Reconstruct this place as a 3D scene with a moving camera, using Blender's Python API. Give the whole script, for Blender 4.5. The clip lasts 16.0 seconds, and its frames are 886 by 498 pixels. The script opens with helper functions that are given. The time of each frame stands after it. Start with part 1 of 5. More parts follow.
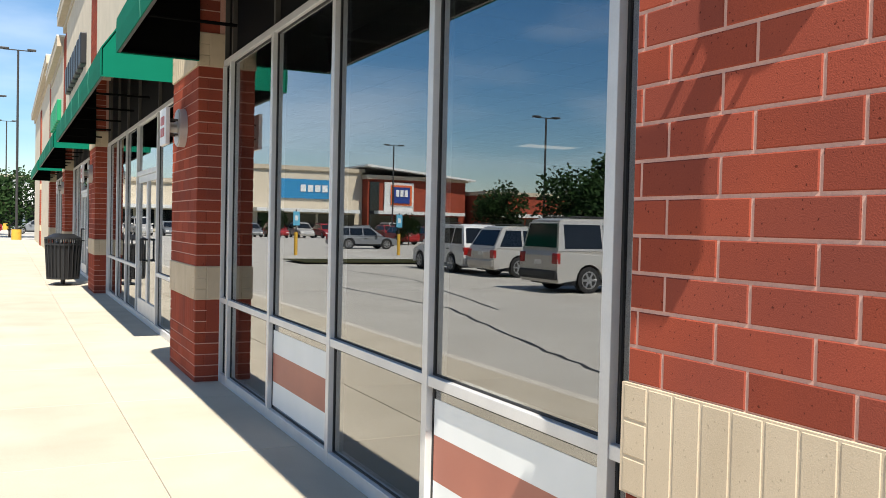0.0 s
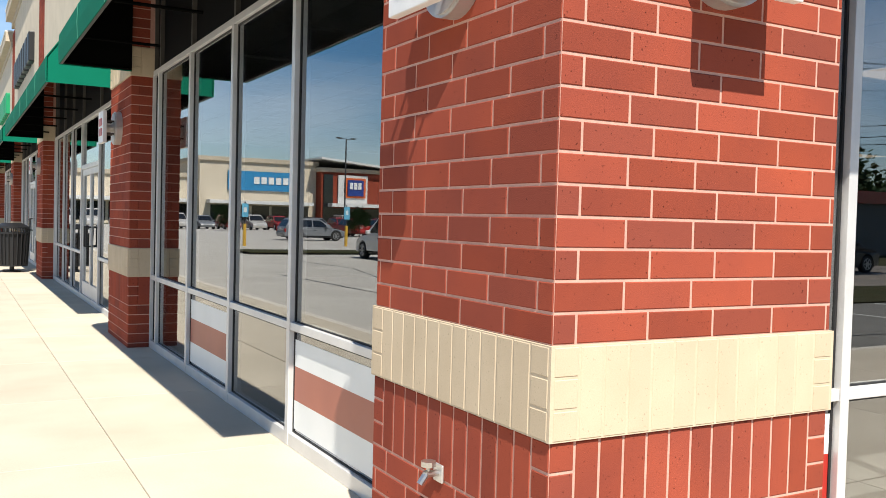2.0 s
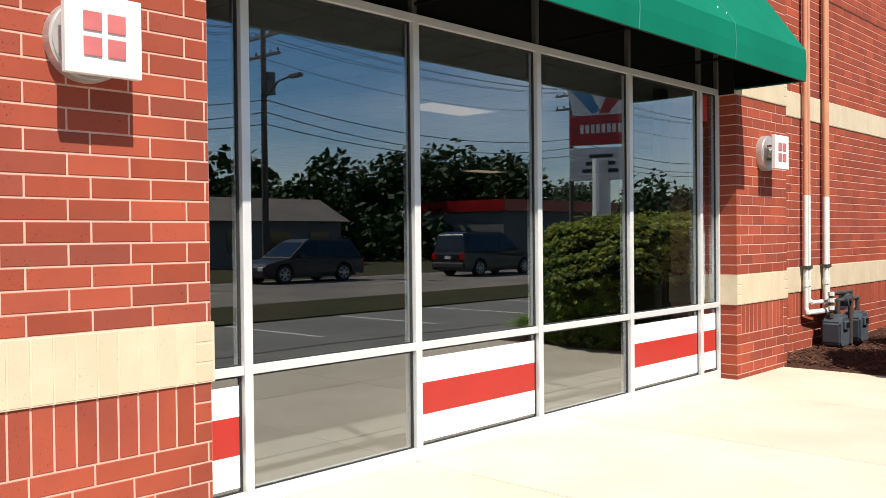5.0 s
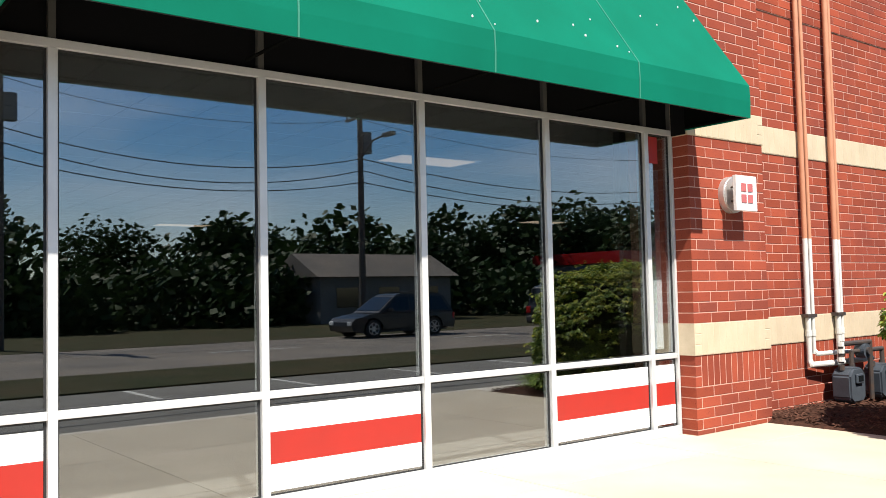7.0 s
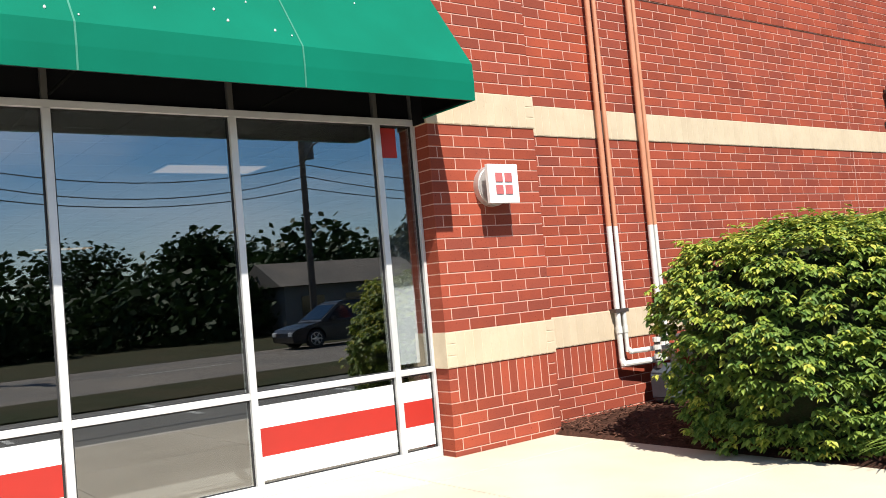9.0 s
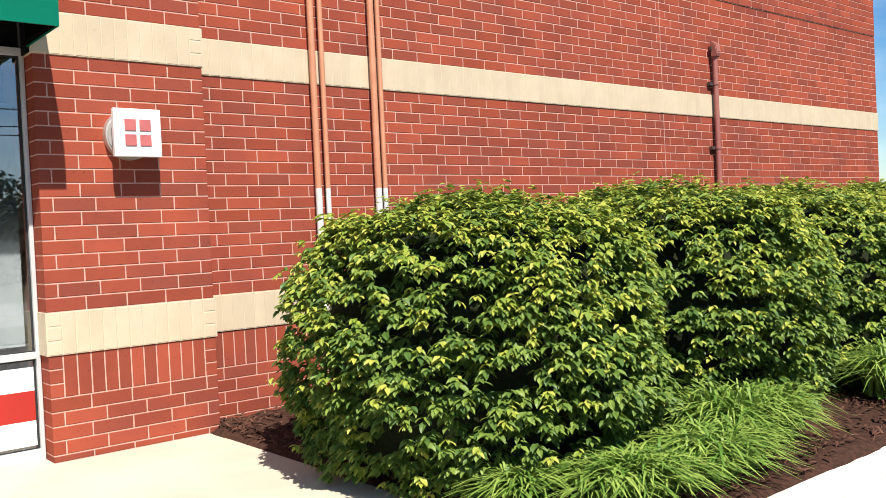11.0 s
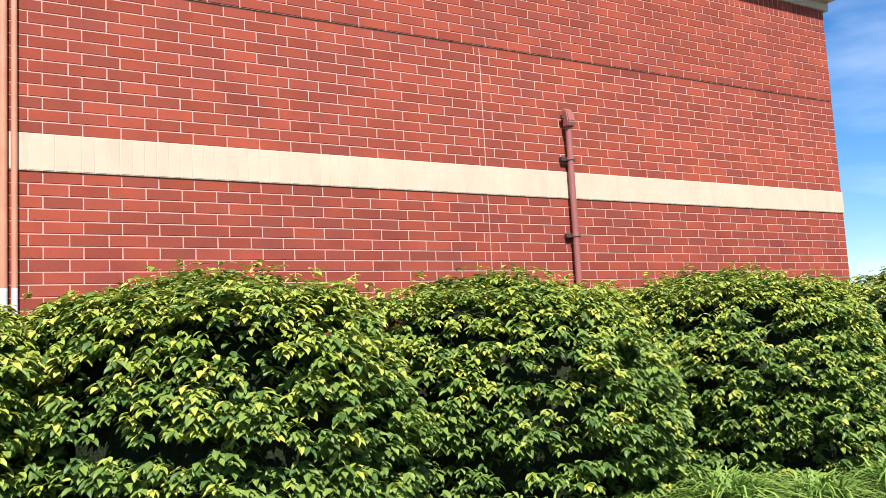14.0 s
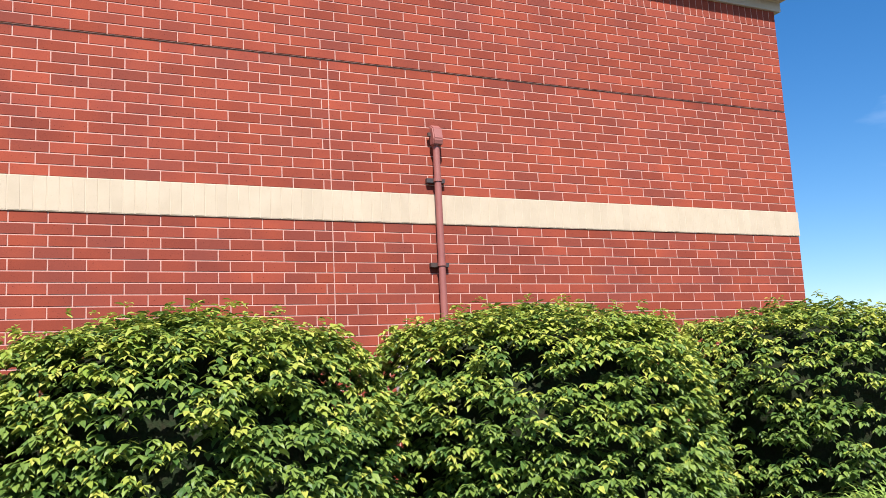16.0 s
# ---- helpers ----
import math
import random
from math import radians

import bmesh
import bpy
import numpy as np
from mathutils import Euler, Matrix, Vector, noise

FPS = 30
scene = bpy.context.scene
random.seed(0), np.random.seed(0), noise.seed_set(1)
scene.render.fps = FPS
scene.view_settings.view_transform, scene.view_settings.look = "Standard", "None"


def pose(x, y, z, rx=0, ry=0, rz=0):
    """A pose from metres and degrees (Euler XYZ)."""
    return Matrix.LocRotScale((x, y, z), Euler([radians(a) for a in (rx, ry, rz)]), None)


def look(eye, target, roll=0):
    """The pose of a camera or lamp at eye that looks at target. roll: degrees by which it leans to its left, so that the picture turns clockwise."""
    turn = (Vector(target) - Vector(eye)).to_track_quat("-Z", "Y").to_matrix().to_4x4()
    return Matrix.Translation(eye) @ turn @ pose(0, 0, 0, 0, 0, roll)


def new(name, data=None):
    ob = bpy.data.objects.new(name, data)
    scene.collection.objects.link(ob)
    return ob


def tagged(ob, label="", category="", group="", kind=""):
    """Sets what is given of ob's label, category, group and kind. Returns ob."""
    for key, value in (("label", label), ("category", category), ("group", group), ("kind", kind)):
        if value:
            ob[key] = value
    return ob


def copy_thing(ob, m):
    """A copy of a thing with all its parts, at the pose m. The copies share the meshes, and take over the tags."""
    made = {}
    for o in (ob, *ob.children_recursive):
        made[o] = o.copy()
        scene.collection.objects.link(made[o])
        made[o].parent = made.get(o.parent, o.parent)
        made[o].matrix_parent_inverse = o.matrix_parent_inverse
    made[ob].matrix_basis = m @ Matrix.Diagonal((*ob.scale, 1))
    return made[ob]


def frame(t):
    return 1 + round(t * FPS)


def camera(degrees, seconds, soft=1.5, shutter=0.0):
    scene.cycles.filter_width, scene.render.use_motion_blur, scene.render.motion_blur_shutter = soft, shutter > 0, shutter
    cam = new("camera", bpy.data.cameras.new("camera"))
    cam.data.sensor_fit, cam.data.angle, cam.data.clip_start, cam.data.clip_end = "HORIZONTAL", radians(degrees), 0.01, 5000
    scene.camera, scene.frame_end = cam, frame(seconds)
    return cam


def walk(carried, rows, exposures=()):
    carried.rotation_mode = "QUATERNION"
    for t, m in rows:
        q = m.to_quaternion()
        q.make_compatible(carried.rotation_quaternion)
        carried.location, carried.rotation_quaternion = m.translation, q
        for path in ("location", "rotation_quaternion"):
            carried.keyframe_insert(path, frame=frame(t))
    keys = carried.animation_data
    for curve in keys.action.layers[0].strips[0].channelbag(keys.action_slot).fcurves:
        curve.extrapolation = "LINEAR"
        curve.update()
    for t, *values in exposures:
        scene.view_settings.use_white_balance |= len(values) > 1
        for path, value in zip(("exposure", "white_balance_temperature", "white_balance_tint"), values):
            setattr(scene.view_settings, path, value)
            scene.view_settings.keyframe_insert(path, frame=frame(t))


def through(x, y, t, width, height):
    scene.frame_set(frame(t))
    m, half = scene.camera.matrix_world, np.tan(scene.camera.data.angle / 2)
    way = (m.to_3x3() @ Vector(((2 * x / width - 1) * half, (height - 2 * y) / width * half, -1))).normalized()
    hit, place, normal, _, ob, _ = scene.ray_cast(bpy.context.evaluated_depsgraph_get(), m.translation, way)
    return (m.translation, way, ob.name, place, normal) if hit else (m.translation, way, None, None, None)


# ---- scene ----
cam = camera(53.2, 16.0, soft=0.8)
PATH = [
    (0, (-0.103, -0.199, 1.488), (0.782, 1.593, 1.436), 1.3),
    (0.5, (0.012, -0.572, 1.444), (0.968, 1.185, 1.473), 1.1),
    (1, (0.004, -0.981, 1.464), (0.95, 0.78, 1.452), 1.1),
    (1.5, (-0.047, -1.428, 1.453), (0.921, 0.322, 1.428), 3.0),
    (2, (-0.191, -1.786, 1.452), (0.779, -0.039, 1.387), 1.5),
    (2.5, (-0.221, -2.142, 1.447), (0.833, -0.443, 1.488), 1.5),
    (3, (-0.224, -2.431, 1.45), (0.978, -0.832, 1.462), 1.4),
    (3.5, (-0.233, -2.617, 1.465), (1.093, -1.119, 1.456), 0.5),
    (4, (-0.133, -2.919, 1.453), (1.215, -1.442, 1.458), 1.0),
    (4.5, (0.06, -3.154, 1.508), (1.531, -1.799, 1.472), -0.3),
    (6.8, (1.53, -4.76, 1.349), (2.785, -3.205, 1.431), -1.4),
    (7, (1.749, -4.797, 1.413), (2.975, -3.22, 1.513), -1.3),
    (7.5, (2.341, -5.043, 1.409), (3.608, -3.498, 1.511), -4.1),
    (8, (2.96, -5.289, 1.369), (4.171, -3.699, 1.446), -4.3),
    (8.5, (3.606, -5.535, 1.483), (4.805, -3.935, 1.55), -4.1),
    (8.7, (3.872, -5.591, 1.417), (5.075, -3.996, 1.514), -5.1),
    (10.8, (6.73, -6.055, 1.511), (7.991, -4.502, 1.537), -2.9),
    (11, (6.999, -6.113, 1.515), (8.287, -4.584, 1.474), -2.7),
    (11.5, (7.681, -6.288, 1.536), (9.004, -4.788, 1.553), -0.7),
    (12, (8.386, -6.437, 1.499), (9.703, -4.932, 1.523), -0.8),
    (12.5, (9.115, -6.546, 1.444), (10.397, -5.011, 1.498), -1.9),
    (13, (9.811, -6.641, 1.394), (11.029, -5.056, 1.464), -3.7),
    (13.5, (10.539, -6.72, 1.336), (11.677, -5.088, 1.537), -2.9),
    (14, (11.252, -6.851, 1.346), (12.306, -5.165, 1.559), -3.1),
    (14.5, (11.947, -6.971, 1.346), (12.973, -5.271, 1.588), -0.9),
    (15, (12.619, -7.054, 1.326), (13.563, -5.308, 1.57), -0.2),
    (15.5, (13.243, -7.114, 1.332), (14.177, -5.375, 1.654), -0.8),
    (16, (13.901, -7.294, 1.314), (14.758, -5.512, 1.608), -2.9),
]
walk(cam, [(t, look(eye, target, roll)) for t, eye, target, roll in PATH], exposures=[(0, 0.82, 6650, 10), (1, 0.88, 6650, 10), (2.5, 0.72, 6650, 10), (4.5, 0.68, 6650, 10), (7.5, 0.88, 6600, 10), (11, 0.78, 6500, 10), (12.5, 1.03, 6350, 11), (14, 0.97, 6080, 14), (16, 0.87, 6080, 14)])

# ---- world, sun, exposure ----
SUN_WAY = Vector((0.059, 0.20, -0.28)).normalized()
sun = new("sun", bpy.data.lights.new("sun", "SUN"))
sun.data.energy, sun.data.angle, sun.data.color = 5.0, radians(0.55), (1.0, 0.95, 0.86)
sun.matrix_world = look((0, 0, 30), Vector((0, 0, 30)) + SUN_WAY)
world = bpy.data.worlds.new("sky")
scene.world = world
world.use_nodes = True
wn, wl = world.node_tree.nodes, world.node_tree.links
sky = wn.new("ShaderNodeTexSky")
sky.sky_type, sky.sun_disc = "NISHITA", False
sky.sun_elevation = math.asin(-SUN_WAY.z)
sky.sun_rotation = math.atan2(-SUN_WAY.x, -SUN_WAY.y)
sky.air_density, sky.dust_density, sky.ozone_density = 1.0, 0.1, 4.0
tc = wn.new("ShaderNodeTexCoord")
mp = wn.new("ShaderNodeMapping")
mp.inputs["Scale"].default_value = (1.3, 1.3, 5.0)
cloud = wn.new("ShaderNodeTexNoise")
cloud.inputs["Scale"].default_value, cloud.inputs["Detail"].default_value = 1.6, 7.0
ramp = wn.new("ShaderNodeValToRGB")
ramp.color_ramp.elements[0].position, ramp.color_ramp.elements[1].position = 0.45, 0.74
ramp.color_ramp.elements[0].color = (0, 0, 0, 1)
ramp.color_ramp.elements[1].color = (0.55, 0.55, 0.55, 1)
mixc = wn.new("ShaderNodeMixRGB")
mixc.inputs["Color2"].default_value = (10.0, 10.6, 11.4, 1)
wl.new(tc.outputs["Generated"], mp.inputs["Vector"])
wl.new(mp.outputs["Vector"], cloud.inputs["Vector"])
wl.new(cloud.outputs["Fac"], ramp.inputs["Fac"])
wl.new(ramp.outputs["Color"], mixc.inputs["Fac"])
deep = wn.new("ShaderNodeHueSaturation")
deep.inputs["Saturation"].default_value = 1.3
wl.new(sky.outputs["Color"], deep.inputs["Color"])
wl.new(deep.outputs["Color"], mixc.inputs["Color1"])
wl.new(mixc.outputs["Color"], wn["Background"].inputs["Color"])
wn["Background"].inputs["Strength"].default_value = 0.078


# ---- materials ----
def material(name, color, rough=0.7, metal=0.0, color2=None, scale=6.0, grain=0.0, grain_scale=120.0, vary=0.0, spec=0.5, bump=0.002, stretch=None, soft=None, pits=0.0, odd=None):
    """Principled surface: large stains between two colours, fine grain, relief, and a shade that differs from piece to piece."""
    m = bpy.data.materials.new(name)
    m.use_nodes = True
    n, l = m.node_tree.nodes, m.node_tree.links
    b = n["Principled BSDF"]
    b.inputs["Roughness"].default_value, b.inputs["Metallic"].default_value = rough, metal
    b.inputs["Specular IOR Level"].default_value = spec
    geo = n.new("ShaderNodeNewGeometry")
    vec = geo.outputs["Position"]
    if stretch:
        mm = n.new("ShaderNodeMapping")
        mm.inputs["Scale"].default_value = stretch
        l.new(vec, mm.inputs["Vector"])
        vec = mm.outputs["Vector"]
    big = n.new("ShaderNodeTexNoise")
    big.inputs["Scale"].default_value, big.inputs["Detail"].default_value = scale, 5
    l.new(vec, big.inputs["Vector"])
    r = n.new("ShaderNodeValToRGB")
    lo, hi = soft or (0.3, 0.7)
    r.color_ramp.elements[0].position, r.color_ramp.elements[1].position = lo, hi
    c2 = color2 or tuple(c * 0.85 for c in color)
    r.color_ramp.elements[0].color, r.color_ramp.elements[1].color = (*color, 1), (*c2, 1)
    l.new(big.outputs["Fac"], r.inputs["Fac"])
    out = r.outputs["Color"]
    fine = n.new("ShaderNodeTexNoise")
    fine.inputs["Scale"].default_value, fine.inputs["Detail"].default_value = grain_scale, 4
    l.new(vec, fine.inputs["Vector"])
    if grain or vary:
        hsv = n.new("ShaderNodeHueSaturation")
        l.new(out, hsv.inputs["Color"])
        val = None
        if grain:
            g = n.new("ShaderNodeMapRange")
            g.inputs["To Min"].default_value, g.inputs["To Max"].default_value = 1 - grain, 1 + grain
            l.new(fine.outputs["Fac"], g.inputs["Value"])
            val = g.outputs["Result"]
        if vary:
            oi = n.new("ShaderNodeObjectInfo")
            ad = n.new("ShaderNodeMath")
            l.new(oi.outputs["Random"], ad.inputs[0])
            l.new(geo.outputs["Random Per Island"], ad.inputs[1])
            fr = n.new("ShaderNodeMath")
            fr.operation = "FRACT"
            l.new(ad.outputs[0], fr.inputs[0])
            v = n.new("ShaderNodeMapRange")
            v.inputs["To Min"].default_value, v.inputs["To Max"].default_value = 1 - vary, 1 + vary
            l.new(fr.outputs[0], v.inputs["Value"])
            if val:
                mu = n.new("ShaderNodeMath")
                mu.operation = "MULTIPLY"
                l.new(val, mu.inputs[0])
                l.new(v.outputs["Result"], mu.inputs[1])
                val = mu.outputs[0]
            else:
                val = v.outputs["Result"]
        l.new(val, hsv.inputs["Value"])
        out = hsv.outputs["Color"]
    if odd:
        # some pieces were fired darker than the rest
        sc = n.new("ShaderNodeMath")
        sc.operation, sc.inputs[1].default_value = "MULTIPLY", 7.31
        l.new(fr.outputs[0], sc.inputs[0])
        f2 = n.new("ShaderNodeMath")
        f2.operation = "FRACT"
        l.new(sc.outputs[0], f2.inputs[0])
        pick_odd = n.new("ShaderNodeMapRange")
        pick_odd.inputs["From Min"].default_value, pick_odd.inputs["From Max"].default_value = 0.62, 0.95
        pick_odd.inputs["To Max"].default_value = 0.55
        l.new(f2.outputs[0], pick_odd.inputs["Value"])
        om = n.new("ShaderNodeMixRGB")
        om.inputs["Color2"].default_value = (*odd, 1)
        l.new(pick_odd.outputs["Result"], om.inputs["Fac"])
        l.new(out, om.inputs["Color1"])
        out = om.outputs["Color"]
    if pits:
        pn = n.new("ShaderNodeTexNoise")
        pn.inputs["Scale"].default_value, pn.inputs["Detail"].default_value = 95, 2
        l.new(vec, pn.inputs["Vector"])
        pr = n.new("ShaderNodeValToRGB")
        pr.color_ramp.elements[0].position, pr.color_ramp.elements[1].position = 0.27, 0.33
        pr.color_ramp.elements[0].color, pr.color_ramp.elements[1].color = (pits, pits, pits, 1), (1, 1, 1, 1)
        l.new(pn.outputs["Fac"], pr.inputs["Fac"])
        pm = n.new("ShaderNodeMixRGB")
        pm.blend_type, pm.inputs["Fac"].default_value = "MULTIPLY", 1.0
        l.new(out, pm.inputs["Color1"])
        l.new(pr.outputs["Color"], pm.inputs["Color2"])
        out = pm.outputs["Color"]
    l.new(out, b.inputs["Base Color"])
    if bump:
        bp = n.new("ShaderNodeBump")
        bp.inputs["Distance"].default_value = bump
        bp.inputs["Strength"].default_value = 0.6
        l.new(fine.outputs["Fac"], bp.inputs["Height"])
        l.new(bp.outputs["Normal"], b.inputs["Normal"])
    return m


def glow(name, color, strength):
    m = bpy.data.materials.new(name)
    m.use_nodes = True
    b = m.node_tree.nodes["Principled BSDF"]
    b.inputs["Base Color"].default_value = (*color, 1)
    b.inputs["Emission Color"].default_value = (*color, 1)
    b.inputs["Emission Strength"].default_value = strength
    return m


def glass_material(name, tint, ior):
    m = bpy.data.materials.new(name)
    m.use_nodes = True
    b = m.node_tree.nodes["Principled BSDF"]
    b.inputs["Base Color"].default_value = (*tint, 1)
    b.inputs["Roughness"].default_value = 0.0
    b.inputs["Transmission Weight"].default_value = 1.0
    b.inputs["IOR"].default_value = ior
    return m


def leaf_material(name, color, color2, through=0.25, gloss=0.35):
    m = bpy.data.materials.new(name)
    m.use_nodes = True
    n, l = m.node_tree.nodes, m.node_tree.links
    b = n["Principled BSDF"]
    b.inputs["Roughness"].default_value = 0.5
    b.inputs["Specular IOR Level"].default_value = gloss
    geo = n.new("ShaderNodeNewGeometry")
    r = n.new("ShaderNodeValToRGB")
    r.color_ramp.elements[0].color, r.color_ramp.elements[1].color = (*color, 1), (*color2, 1)
    l.new(geo.outputs["Random Per Island"], r.inputs["Fac"])
    l.new(r.outputs["Color"], b.inputs["Base Color"])
    t = n.new("ShaderNodeBsdfTranslucent")
    l.new(r.outputs["Color"], t.inputs["Color"])
    mx = n.new("ShaderNodeMixShader")
    mx.inputs["Fac"].default_value = through
    l.new(b.outputs[0], mx.inputs[1])
    l.new(t.outputs[0], mx.inputs[2])
    l.new(mx.outputs[0], n["Material Output"].inputs["Surface"])
    return m


M_BRICK = material("red_brick", (0.325, 0.070, 0.038), 0.88, color2=(0.24, 0.056, 0.037), scale=2.2, grain=0.28, grain_scale=260, vary=0.15, odd=(0.19, 0.054, 0.040), spec=0.06, bump=0.002, pits=0.4)
M_MORTAR = material("pink_mortar", (0.62, 0.36, 0.285), 0.95, color2=(0.50, 0.285, 0.23), scale=9, grain=0.15, spec=0.1)
M_TAN = material("tan_brick", (0.56, 0.46, 0.33), 0.85, color2=(0.50, 0.405, 0.285), scale=4, grain=0.12, grain_scale=240, vary=0.03, spec=0.1, bump=0.001, pits=0.75)
M_TAN_MORTAR = material("cream_mortar", (0.59, 0.49, 0.355), 0.95, color2=(0.51, 0.415, 0.295), scale=9, grain=0.1, spec=0.1)
M_ALU = material("mill_aluminium", (0.68, 0.68, 0.67), 0.42, 0.3, color2=(0.6, 0.6, 0.6), scale=5, grain=0.06, bump=0.0003)
M_GASKET = material("black_gasket", (0.015, 0.015, 0.016), 0.6, bump=0)
M_GLASS = glass_material("tinted_glass", (0.42, 0.47, 0.50), 2.55)
M_GLASSW = glass_material("mirror_tinted_glass", (0.42, 0.47, 0.50), 3.0)
M_CONC = material("pale_concrete", (0.53, 0.475, 0.38), 0.9, color2=(0.45, 0.40, 0.315), scale=1.3, grain=0.14, grain_scale=90, vary=0.05, spec=0.2)
M_KERB = material("kerb_concrete", (0.64, 0.60, 0.52), 0.9, color2=(0.52, 0.48, 0.42), scale=3, grain=0.14, grain_scale=90, spec=0.2)
M_ASPHALT = material("worn_asphalt", (0.46, 0.44, 0.395), 0.9, color2=(0.39, 0.37, 0.33), scale=0.5, grain=0.3, grain_scale=70, spec=0.25, bump=0.003)
M_DRIVE = material("dark_drive_asphalt", (0.17, 0.165, 0.15), 0.9, color2=(0.13, 0.125, 0.115), scale=0.5, grain=0.3, grain_scale=70, spec=0.25, bump=0.003)
# Darkened copy of M_ALU: the awning's shade is put into the colour.
M_SHADEALU = material("aluminium_in_awning_shade", (0.10, 0.095, 0.085), 0.5, 0.3, bump=0)
M_ROAD = material("road_asphalt", (0.20, 0.17, 0.14), 0.9, color2=(0.12, 0.11, 0.10), scale=0.4, grain=0.25, grain_scale=60, spec=0.25, bump=0.003)
M_CRACK = material("sealed_crack", (0.02, 0.02, 0.02), 0.6, bump=0)
M_PAINT = material("white_road_paint", (0.62, 0.62, 0.58), 0.8, color2=(0.42, 0.42, 0.39), scale=9, grain=0.2)
M_MULCH = material("brown_mulch", (0.075, 0.034, 0.023), 0.95, color2=(0.032, 0.017, 0.012), scale=30, grain=0.5, grain_scale=90, spec=0.1, bump=0.02)
M_CHIP = material("mulch_chip", (0.11, 0.05, 0.034), 0.95, color2=(0.055, 0.027, 0.019), scale=8, grain=0.3, vary=0.45, spec=0.1)
M_GREEN = material("green_awning_fabric", (0.0, 0.145, 0.088), 0.8, color2=(0.0, 0.122, 0.072), scale=1.5, grain=0.1, grain_scale=400, spec=0.1, bump=0.0006)
M_SEAM = material("awning_seam", (0.03, 0.21, 0.14), 0.75, bump=0)
# Near black stands in for the shade inside the awnings.
M_UNDERSHADE = material("awning_underside_shade", (0.004, 0.0042, 0.004), 0.95, spec=0.02, bump=0)
M_SPANDREL = material("shade_black_spandrel", (0.006, 0.006, 0.0065), 0.6, spec=0.1, bump=0)
M_WHITE = material("white_film", (0.78, 0.80, 0.79), 0.5, color2=(0.72, 0.75, 0.74), scale=3, bump=0)
M_RED = material("red_film", (0.40, 0.02, 0.012), 0.5, color2=(0.35, 0.02, 0.012), scale=3, bump=0)
# Red paled in its colour for the reflections over the west panes.
M_HAZED = material("hazed_red_film", (0.42, 0.15, 0.10), 0.5, color2=(0.37, 0.13, 0.09), scale=3, bump=0)
M_LAMP = material("white_enamel", (0.78, 0.77, 0.75), 0.4, color2=(0.7, 0.69, 0.67), scale=8, grain=0.04, bump=0.0003)
M_LAMPALU = material("brushed_lamp_metal", (0.60, 0.59, 0.57), 0.38, 0.6, color2=(0.52, 0.51, 0.5), scale=8, grain=0.08, bump=0.0004)
M_ROSE = material("rose_lens", (0.50, 0.14, 0.13), 0.45, color2=(0.42, 0.11, 0.11), scale=10, bump=0)
M_PIPE = material("tan_painted_pipe", (0.56, 0.25, 0.14), 0.5, color2=(0.48, 0.20, 0.11), scale=5, grain=0.1)
M_PIPEW = material("white_painted_pipe", (0.68, 0.67, 0.63), 0.5, color2=(0.56, 0.55, 0.51), scale=6, grain=0.1)
M_PIPER = material("brick_red_painted_pipe", (0.33, 0.115, 0.09), 0.55, color2=(0.27, 0.09, 0.075), scale=6, grain=0.1)
M_IRON = material("dark_iron", (0.05, 0.05, 0.055), 0.55, 0.3, color2=(0.09, 0.06, 0.045), scale=12, grain=0.2)
M_METER = material("grey_meter_casting", (0.075, 0.09, 0.11), 0.5, 0.2, color2=(0.05, 0.06, 0.075), scale=9, grain=0.1)
M_CHROME = material("worn_brass_tap", (0.62, 0.60, 0.56), 0.3, 0.9, bump=0)
M_BLACK = material("black_powder_coat", (0.012, 0.012, 0.013), 0.45, grain=0.1, bump=0.0005)
M_EIFS = material("cream_stucco", (0.62, 0.54, 0.42), 0.9, color2=(0.55, 0.48, 0.37), scale=2, grain=0.08, grain_scale=150, spec=0.2)
M_CORNICE = material("tan_cornice", (0.50, 0.43, 0.33), 0.85, color2=(0.44, 0.38, 0.29), scale=3, grain=0.06, spec=0.2)
M_CAP = material("white_metal_coping", (0.72, 0.72, 0.70), 0.45, 0.2, color2=(0.62, 0.62, 0.6), scale=3, bump=0)
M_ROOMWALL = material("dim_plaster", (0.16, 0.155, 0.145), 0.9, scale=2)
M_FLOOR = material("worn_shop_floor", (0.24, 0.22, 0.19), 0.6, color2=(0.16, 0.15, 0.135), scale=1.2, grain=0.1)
M_TILE = material("ceiling_tile", (0.50, 0.48, 0.43), 0.95, color2=(0.44, 0.42, 0.38), scale=4, grain=0.1, vary=0.05)
M_PANEL = glow("lit_diffuser", (1.0, 0.72, 0.50), 0.5)
M_GRASS = leaf_material("daylily_blade", (0.10, 0.21, 0.03), (0.34, 0.44, 0.09), 0.25)
M_TURF = material("mown_turf", (0.026, 0.034, 0.012), 0.95, color2=(0.055, 0.044, 0.022), scale=0.6, grain=0.4, grain_scale=25, spec=0.1, bump=0.02)
M_LAND = material("distant_ground", (0.12, 0.13, 0.07), 0.95, color2=(0.15, 0.14, 0.11), scale=0.02, grain=0.2, grain_scale=3, spec=0.1, bump=0)
M_LEAF = leaf_material("mature_leaf", (0.05, 0.11, 0.02), (0.205, 0.28, 0.048), 0.18)
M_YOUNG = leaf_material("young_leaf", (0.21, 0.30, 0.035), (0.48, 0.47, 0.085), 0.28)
M_CORE = material("painted_inner_shade", (0.015, 0.028, 0.01), 0.9, color2=(0.02, 0.018, 0.01), scale=20, grain=0.4, grain_scale=60, spec=0.1, bump=0.02)
M_TREE = leaf_material("tree_leaf", (0.014, 0.032, 0.01), (0.026, 0.052, 0.015), 0.12, 0.05)
